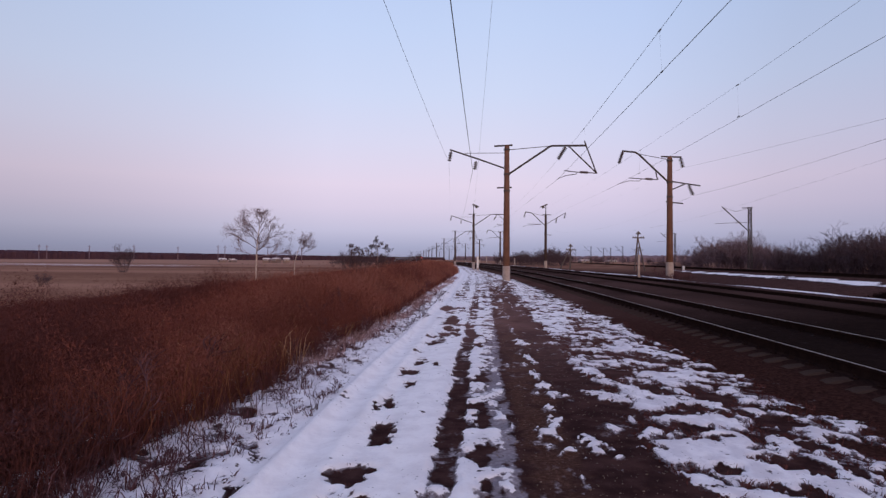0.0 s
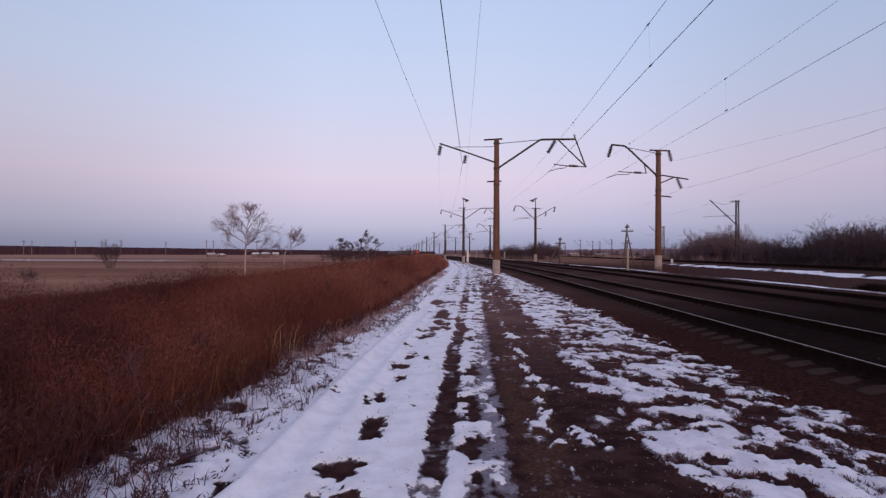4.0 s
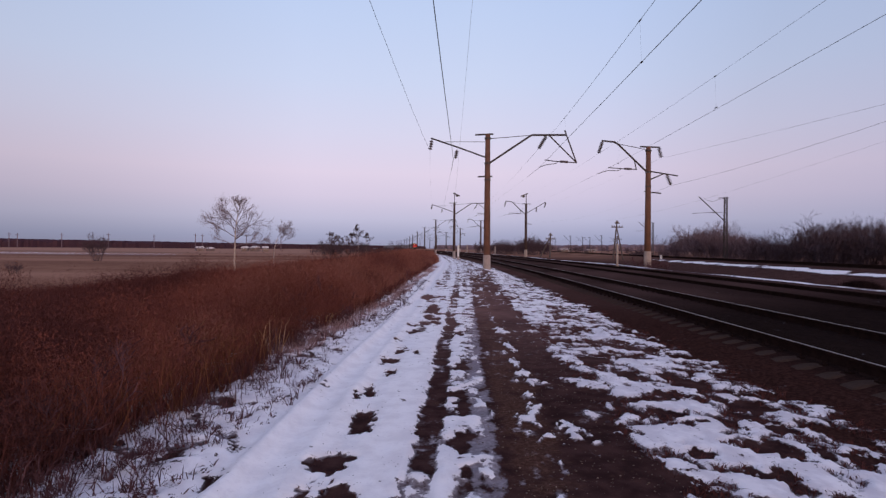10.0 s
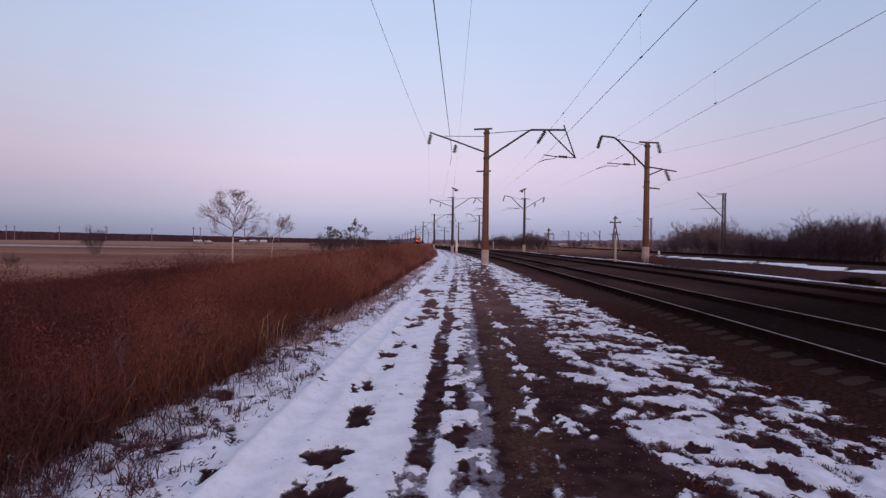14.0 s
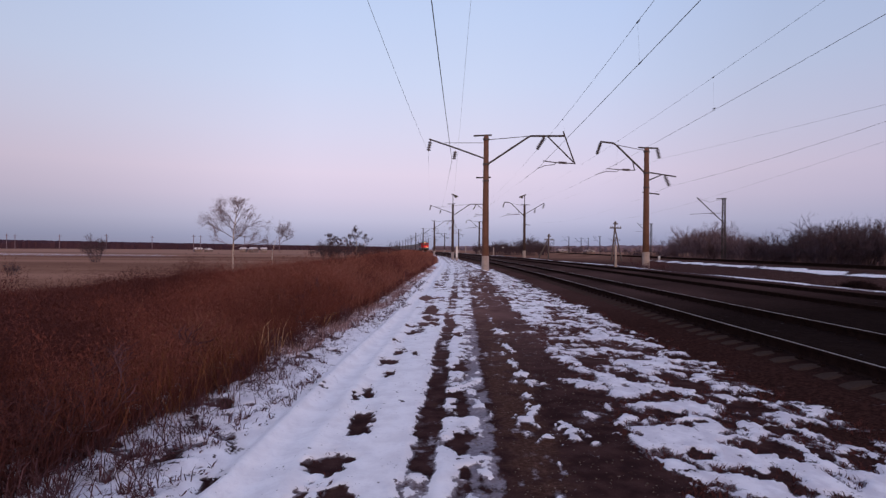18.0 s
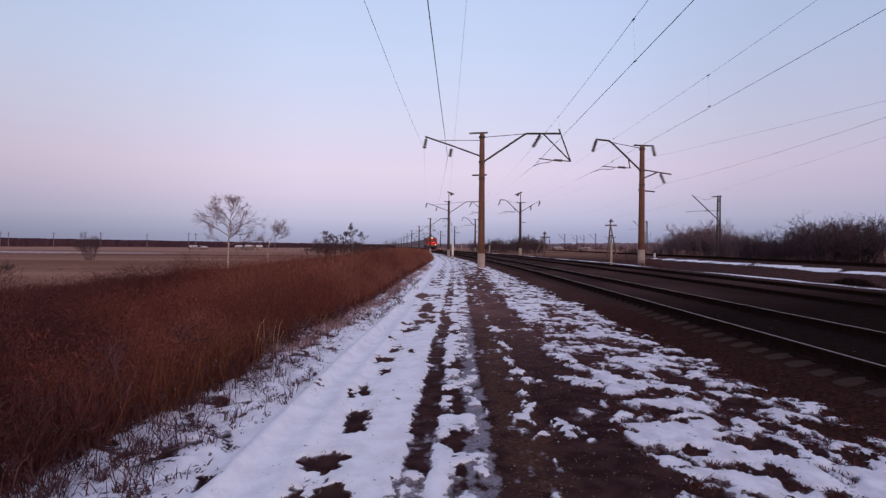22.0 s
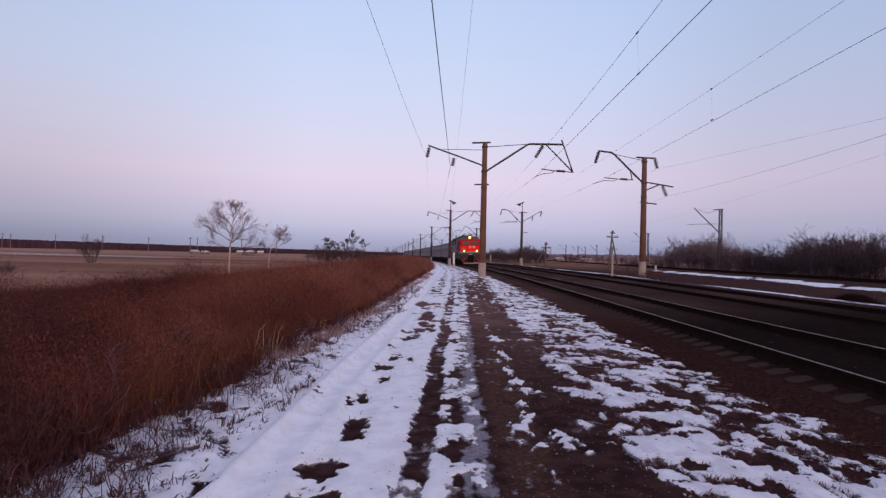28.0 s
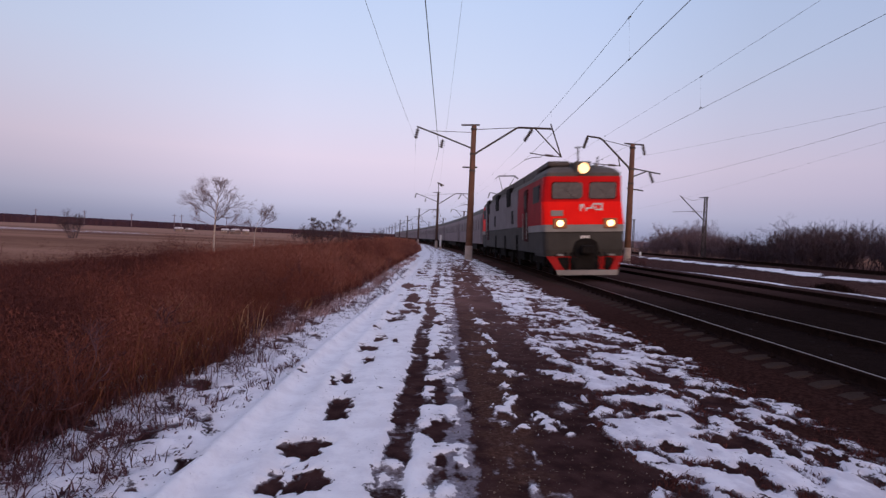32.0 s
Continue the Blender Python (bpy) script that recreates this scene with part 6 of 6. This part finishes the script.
# ---- far distance ----
def wood_belt(name, label, line, low, high, seed, n, ground=0.0, material=M_FARWOOD):
    """A far line of woodland: a ragged band of crowns with depth."""
    rng = np.random.default_rng(seed)
    verts, faces = [], []
    for k in range(n):
        q = rng.uniform(0, 1)
        i = min(int(q * (len(line) - 1)), len(line) - 2)
        f = q * (len(line) - 1) - i
        x = line[i][0] * (1 - f) + line[i + 1][0] * f
        y = line[i][1] * (1 - f) + line[i + 1][1] * f
        hh = (line[i][2] * (1 - f) + line[i + 1][2] * f) * rng.uniform(low, high)
        y += rng.uniform(0, 12)
        r = hh * rng.uniform(0.5, 1.1)
        b = len(verts)
        for j in range(6):
            a = j * math.pi / 3 + rng.uniform(-0.3, 0.3)
            verts.append((x + r * math.cos(a), y + r * math.sin(a), ground - 0.5))
            verts.append((x + r * 0.9 * math.cos(a), y + r * 0.9 * math.sin(a), ground + hh * rng.uniform(0.5, 0.9)))
        verts.append((x + rng.uniform(-r, r) * 0.4, y, ground + hh))
        for j in range(6):
            c = (j + 1) % 6
            faces.append((b + 2 * j, b + 2 * c, b + 2 * c + 1, b + 2 * j + 1))
            faces.append((b + 2 * j + 1, b + 2 * c + 1, b + 12))
    return tagged(part(name, (verts, faces), material), label, "woodland", kind="stuff")


wood_belt("far_wood", "dark line of far woodland across the field", [(-760, 520, 10.5), (-470, 600, 9.4), (-318, 700, 8.0), (-170, 900, 7.0), (0, 1000, 6.0)], 0.84, 1.02, 5, 3200, -0.6)
wood_belt("far_wood", "far woodland beyond the tracks, paled by painted haze", [(20, 900, 7), (150, 700, 7), (260, 600, 8), (330, 450, 7.0), (420, 380, 7)], 0.6, 1.05, 6, 1400, 0.0, M_FARHAZE)




def far_hills():
    """A low ridge on the horizon beyond the tracks; its haze is painted into the colour."""
    verts, faces = [], []
    n = 90
    for k in range(n + 1):
        a = -0.1 + 1.0 * k / n
        h = 26 * max(0.0, min(1.0, (a - 0.0) * 6)) * (0.62 + 0.38 * float(fbm(np.array(a * 9.0), np.array(3.7), 5, 3)))
        for d, z in ((2300, -3), (2420, 0.55 * h), (2600, h), (2900, -3)):
            verts.append((math.sin(a) * d, math.cos(a) * d, z))
        if k:
            b = 4 * k
            for j in range(3):
                faces.append((b - 4 + j, b + j, b + j + 1, b - 3 + j))
    return tagged(part("backdrop", (verts, faces), M_HILL, None, "", True), "low hills on the horizon with blue-grey haze painted on", "hills", kind="structure")


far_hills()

# ---- smaller things along the line ----
def build_post(name, label, m, h, r, cap, paint=M_LIME):
    t = thing(name, label, "post", m)
    bm = bmesh.new()
    box(bm, -r, r, -r, r, -0.3, h, 0.02)
    part("shaft", bm, paint, t)
    bm = bmesh.new()
    box(bm, -r * 1.25, r * 1.25, -r * 1.25, r * 1.25, -0.3, cap, 0.01)
    part("foot", bm, M_LIME, t, "dirty grey foot")
    return t


build_post("kilometre_post", "slim white painted marker post beside the nearer track", place(-3.05, 84), 2.1, 0.14, 0.45, M_WHITE)
build_post("marker_post", "slim white concrete post on the far verge", place(5.65, 38.5), 1.6, 0.065, 0.2)
build_post("marker_post", "short white marker post near the third track", place(19.9, 66), 0.5, 0.1, 0.05, M_WHITE)
build_post("marker_post", "small pale post beside the far curve", place(6.4, 163), 2.3, 0.12, 0.3)
build_post("marker_post", "thin white post far along the tracks", place(6.4, 112), 1.6, 0.10, 0.2)


def telegraph_pole(m, h, strut, label, lean=0.0, arm=1.0):
    t = thing("telegraph_pole", label, "telegraph pole", m, "telegraph poles")
    part("shaft", rods([(0, 0, -0.3), (lean * h, 0, h)], r=0.13, r1=0.09, sides=8), M_TIMBER, t)
    if strut:
        part("strut", rods([(-strut, 0, -0.3), (lean * h * 0.85, 0, h * 0.85)], r=0.11, r1=0.08, sides=8), M_TIMBER, t)
    for z, w in ((h - 0.9, 1.2 * arm), (h - 0.35, 0.5 * arm)):
        part("crossarm", box(bmesh.new(), lean * h - w, lean * h + w, -0.06, 0.06, z - 0.07, z + 0.07, 0.01), M_TIMBER, t)
        for s in (-0.85, -0.45, 0.45, 0.85):
            if w < 1.1 * arm and abs(s) > 0.5:
                continue
            part("insulator", rods([(lean * h + s * w, 0, z + 0.07), (lean * h + s * w, 0, z + 0.24)], r=0.05), M_LGREY, t, "pale pin insulator")
    return t


telegraph_pole(pose(25.4, 75, 0.2), 5.4, -1.5, "leaning timber telegraph pole with a strut and pale insulators", 0.1, 0.66)
telegraph_pole(pose(18.9, 84, 0.2), 3.9, 1.7, "small pale timber telegraph pole with a slanting strut", 0.02, 0.6)
telegraph_pole(pose(52, 150, 0.2), 5.2, 0, "far timber telegraph pole among dry grass")


def lattice_mast(m, h, reach, label):
    """A square steel lattice mast with a slanting bracket towards the third track."""
    t = thing("lattice_mast", label, "railway mast", m)
    a = 0.17
    for sx in (-1, 1):
        for sy in (-1, 1):
            part("leg", rods([(sx * a, sy * a, -0.2), (sx * a * 0.7, sy * a * 0.7, h)], r=0.045, sides=4), M_STEEL, t)
    n = 14
    for k in range(n):
        z0, z1 = h * k / n, h * (k + 1) / n
        s = 1 if k % 2 else -1
        part("lacing", rods([(-s * a, -a, z0), (s * a, -a, z1)], [(-a, -s * a, z0), (-a, s * a, z1)], r=0.025, sides=4), M_STEEL, t)
    part("bracket_arm", rods([(-0.2, 0, h - 2.6), (-reach, 0, h + 0.05)], r=0.055), M_STEEL, t)
    part("bracket_stay", rods([(-0.2, 0, h - 0.15), (-reach * 0.5, 0, h - 0.5), (-reach, 0, h)], r=0.015), M_STEEL, t)
    part("cap_bar", rods([(-0.8, 0, h - 0.1), (0.3, 0, h - 0.1)], r=0.05), M_STEEL, t)
    part("steady_rod", rods([(-0.2, 0, h - 1.7), (-2.2, 0, h - 1.75), (-3.6, 0, h - 1.85)], r=0.022), M_STEEL, t)
    insulator(t, (-0.9, 0, h - 1.7), (-1.5, 0, h - 1.73), 4, 0.09)
    part("step_iron", rods([(-0.45, 0, h - 3.4), (0.1, 0, h - 3.4)], r=0.03), M_STEEL, t)
    return t


masts = [lattice_mast(pose(33.7, 62, 0.3, 0, 0, -8), 7.35, 2.9, "dark steel lattice mast with slanting bracket beside the third track")]
masts.append(copy_thing(masts[0], pose(28.4, 14, 0.3, 0, 0, -8)))
masts.append(copy_thing(masts[0], pose(48.9, 119, 0.2, 0, 0, -8)))
for b in ((0.262, 235), (0.284, 255), (0.297, 262), (0.318, 225), (0.345, 270), (0.235, 300)):
    masts.append(copy_thing(masts[0], pose(b[0] * b[1], b[1], 0.1, 0, 0, -8)))
bm = bmesh.new()
ends = [Vector((23.8, 14, 8.6)), Vector((30.9, 62, 7.3)), Vector((36.0, 110, 7.4))]
rod(bm, [ends[0].lerp(ends[1], k / 10) - Vector((0, 0, 0.5 * (k / 10) * (1 - k / 10))) for k in range(10)] + [ends[1].lerp(ends[2], k / 10) - Vector((0, 0, 1.2 * (k / 10) * (1 - k / 10))) for k in range(11)], 0.0042, 0.0042, 4)
tagged(part("contact_wire", bm, M_WIRE), "faint wire over the third track", "overhead wire", "overhead wires")


def far_mast(m):
    t = thing("far_mast", "tiny far line mast on the horizon", "railway mast", m, "far masts across the field")
    # the mast's colour carries the haze of the distance
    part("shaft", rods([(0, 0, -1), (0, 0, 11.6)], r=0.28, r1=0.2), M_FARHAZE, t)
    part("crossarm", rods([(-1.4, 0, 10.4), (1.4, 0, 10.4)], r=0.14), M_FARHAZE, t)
    return t


fm = far_mast(pose(-0.715 * 420, 420, -0.9))
for b in (-0.701, -0.626, -0.547, -0.469, -0.398, -0.386, -0.86, -0.95, -0.31, -0.25):
    yy = 430 + 30 * math.sin(b * 50)
    copy_thing(fm, pose(b * yy, yy, -0.9))


def house(m, w, d, h, roof, label, wall, cover):
    t = thing("house", label, "house", m)
    part("wall", box(bmesh.new(), -w / 2, w / 2, -d / 2, d / 2, -0.5, h, 0.02), wall, t)
    bm = bmesh.new()
    v = [bm.verts.new(p) for p in ((-w / 2 - 0.3, -d / 2 - 0.3, h), (w / 2 + 0.3, -d / 2 - 0.3, h), (w / 2 + 0.3, d / 2 + 0.3, h), (-w / 2 - 0.3, d / 2 + 0.3, h), (-w / 2, 0, h + roof), (w / 2, 0, h + roof))]
    for q in ((0, 1, 5, 4), (2, 3, 4, 5), (0, 4, 3), (1, 2, 5), (0, 3, 2, 1)):
        bm.faces.new([v[i] for i in q])
    part("roof", bm, cover, t, "pale roof")
    for x in (-w / 4, w / 4):
        f = part("window", box(bmesh.new(), x - 0.5, x + 0.5, -d / 2 - 0.04, -d / 2 + 0.05, 0.9, 1.9, 0.01), M_WHITE, t)
        part("pane", box(bmesh.new(), x - 0.42, x + 0.42, -d / 2 - 0.06, -d / 2, 0.98, 1.82), M_GLASS, f)
    return t


for b, y, w, h, lab in ((-0.39, 330, 7, 1.3, "far low shed with a snowy roof"), (-0.372, 340, 5, 1.0, "far low shed with a snowy roof"), (-0.312, 330, 6, 1.6, "far small house with a snowy roof"), (-0.295, 335, 7, 1.8, "far small house with a snowy roof"), (-0.277, 330, 6, 1.7, "far small house with a snowy roof")):
    house(pose(b * y, y, -0.6, 0, 0, 10 + 40 * math.sin(b * 90)), w * 0.55, 4, h, 0.9, lab, M_WALL, M_SHED)
for b, y, w, h, lab in ((0.252, 240, 5, 1.4, "far small pale shed in the field"), (0.298, 250, 4, 1.2, "far small pale shed in the field")):
    house(pose(b * y, y, 0.0, 0, 0, 10), w, 4, h, 0.8, lab, M_WALL, M_PALEROOF)

# shrubs by the line and in the field
for k in range(12):
    b = rngs.uniform(-0.178, -0.098)
    yy = rngs.uniform(105, 135)
    put_shrub(b * yy, yy, -0.6, rngs.uniform(0.75, 1.15))
for b, yy, s in ((-0.568, 95, 1.45), (-0.566, 97, 1.15), (-0.71, 48, 0.35), (-0.70, 49, 0.3)):
    put_shrub(b * yy, yy, -0.8, s)
brush = np.random.default_rng(59)
y = brush.normal(18.3, 0.45, 1500)
w = 7.75 + brush.normal(0, 0.16, 1500)
blades("low_brush", axis_x(y) + w, y, ground_z(w, y) - 0.02, np.maximum(0.08, 0.36 - 0.22 * np.abs(y - 18.3)) * brush.uniform(0.5, 1.1, 1500), 0.012, 0.9, M_BRUSH, "low dark brush on the verge beside the tracks", 60, "brush", 0.4)
for k in range(22):
    yy = rngs.uniform(85, 130)
    put_shrub(rngs.uniform(0.36, 0.46) * yy, yy, 0.2, rngs.uniform(0.3, 0.55))
for k in range(42):
    yy = rngs.uniform(120, 175)
    b = rngs.uniform(0.095, 0.225)
    put_shrub(b * yy, yy, 0.2, rngs.uniform(0.5, 0.95) * (1.7 if 0.165 < b < 0.215 else 1.3))
for k in range(26):
    yy = rngs.uniform(140, 300)
    put_shrub(rngs.uniform(-0.20, -0.04) * yy, yy, -0.5, rngs.uniform(0.5, 1.0) * (1.25 if k % 5 == 0 else 0.9))
for k in range(22):
    yy = rngs.uniform(180, 330)
    put_shrub(rngs.uniform(0.09, 0.42) * yy, yy, 0.1, rngs.uniform(0.6, 1.1))

# a far lamp beside the tracks
lamp = thing("signal_lamp", "small lit lamp on a low post beside the tracks", "lamp", pose(0.143 * 210, 210, 0.1))
part("post", rods([(0, 0, -0.3), (0, 0, 2.4)], r=0.07), M_STEEL, lamp)
part("lens", disc(bmesh.new(), 0, -0.12, 2.4, 0.17, 0.1), M_TINY, lamp)


def tuft(seed, n, label, h0, spread_r):
    rng = np.random.default_rng(seed)
    a, r = rng.uniform(0, 2 * np.pi, n), spread_r * rng.uniform(0, 1, n) ** 0.7
    ob = blades("grass_tuft", r * np.cos(a), r * np.sin(a), 0 * a - 0.02, h0 * rng.uniform(0.4, 1.1, n), 0.009, 1.05, M_STRAW, label, seed, "grass tuft", 0.5)
    del ob["kind"]
    return tagged(ob, group="pale tufts")


tufts = [tuft(200 + k, (9, 14, 6)[k], "pale dry grass tuft among the dark reeds", (0.75, 0.6, 1.15)[k], 0.13) for k in range(3)]
spots = [(-2.28, 8.25), (-2.0, 11.3), (-3.1, 7.4), (-2.2, 8.4), (-3.5, 5.9), (-4.2, 8.3), (-3.3, 4.9)]
for k, (x, y) in enumerate(spots):
    w = x - float(axis_x(y))
    m = pose(x, y, float(ground_z(w, y)), 0, 0, k * 47)
    if k < 3:
        tufts[k].matrix_basis = m
    else:
        copy_thing(tufts[k % 3], m)


# ---- the train runs along its track ----
def rail_point(y):
    return Vector((float(axis_x(y)), y, RAIL))


def vehicle_pose(y, length):
    a, b = rail_point(y + length * 0.16), rail_point(y + length * 0.84)
    d = (b - a).normalized()
    p = a - d * (length * 0.16)
    return pose(p.x, p.y, p.z, 0, -CANT, -math.degrees(math.atan2(d.x, d.y)))


def motions():
    seconds = [k * 1.0 for k in range(33)]
    head = lambda t: FRONT_END + SPEED * (32 - t)
    walk(loco, [(t, vehicle_pose(head(t), LOCO)) for t in seconds])
    for k, c in enumerate(coaches):
        walk(c, [(t, vehicle_pose(head(t) + LOCO + 0.5 + k * (COACH + 0.25), COACH)) for t in seconds])


motions()
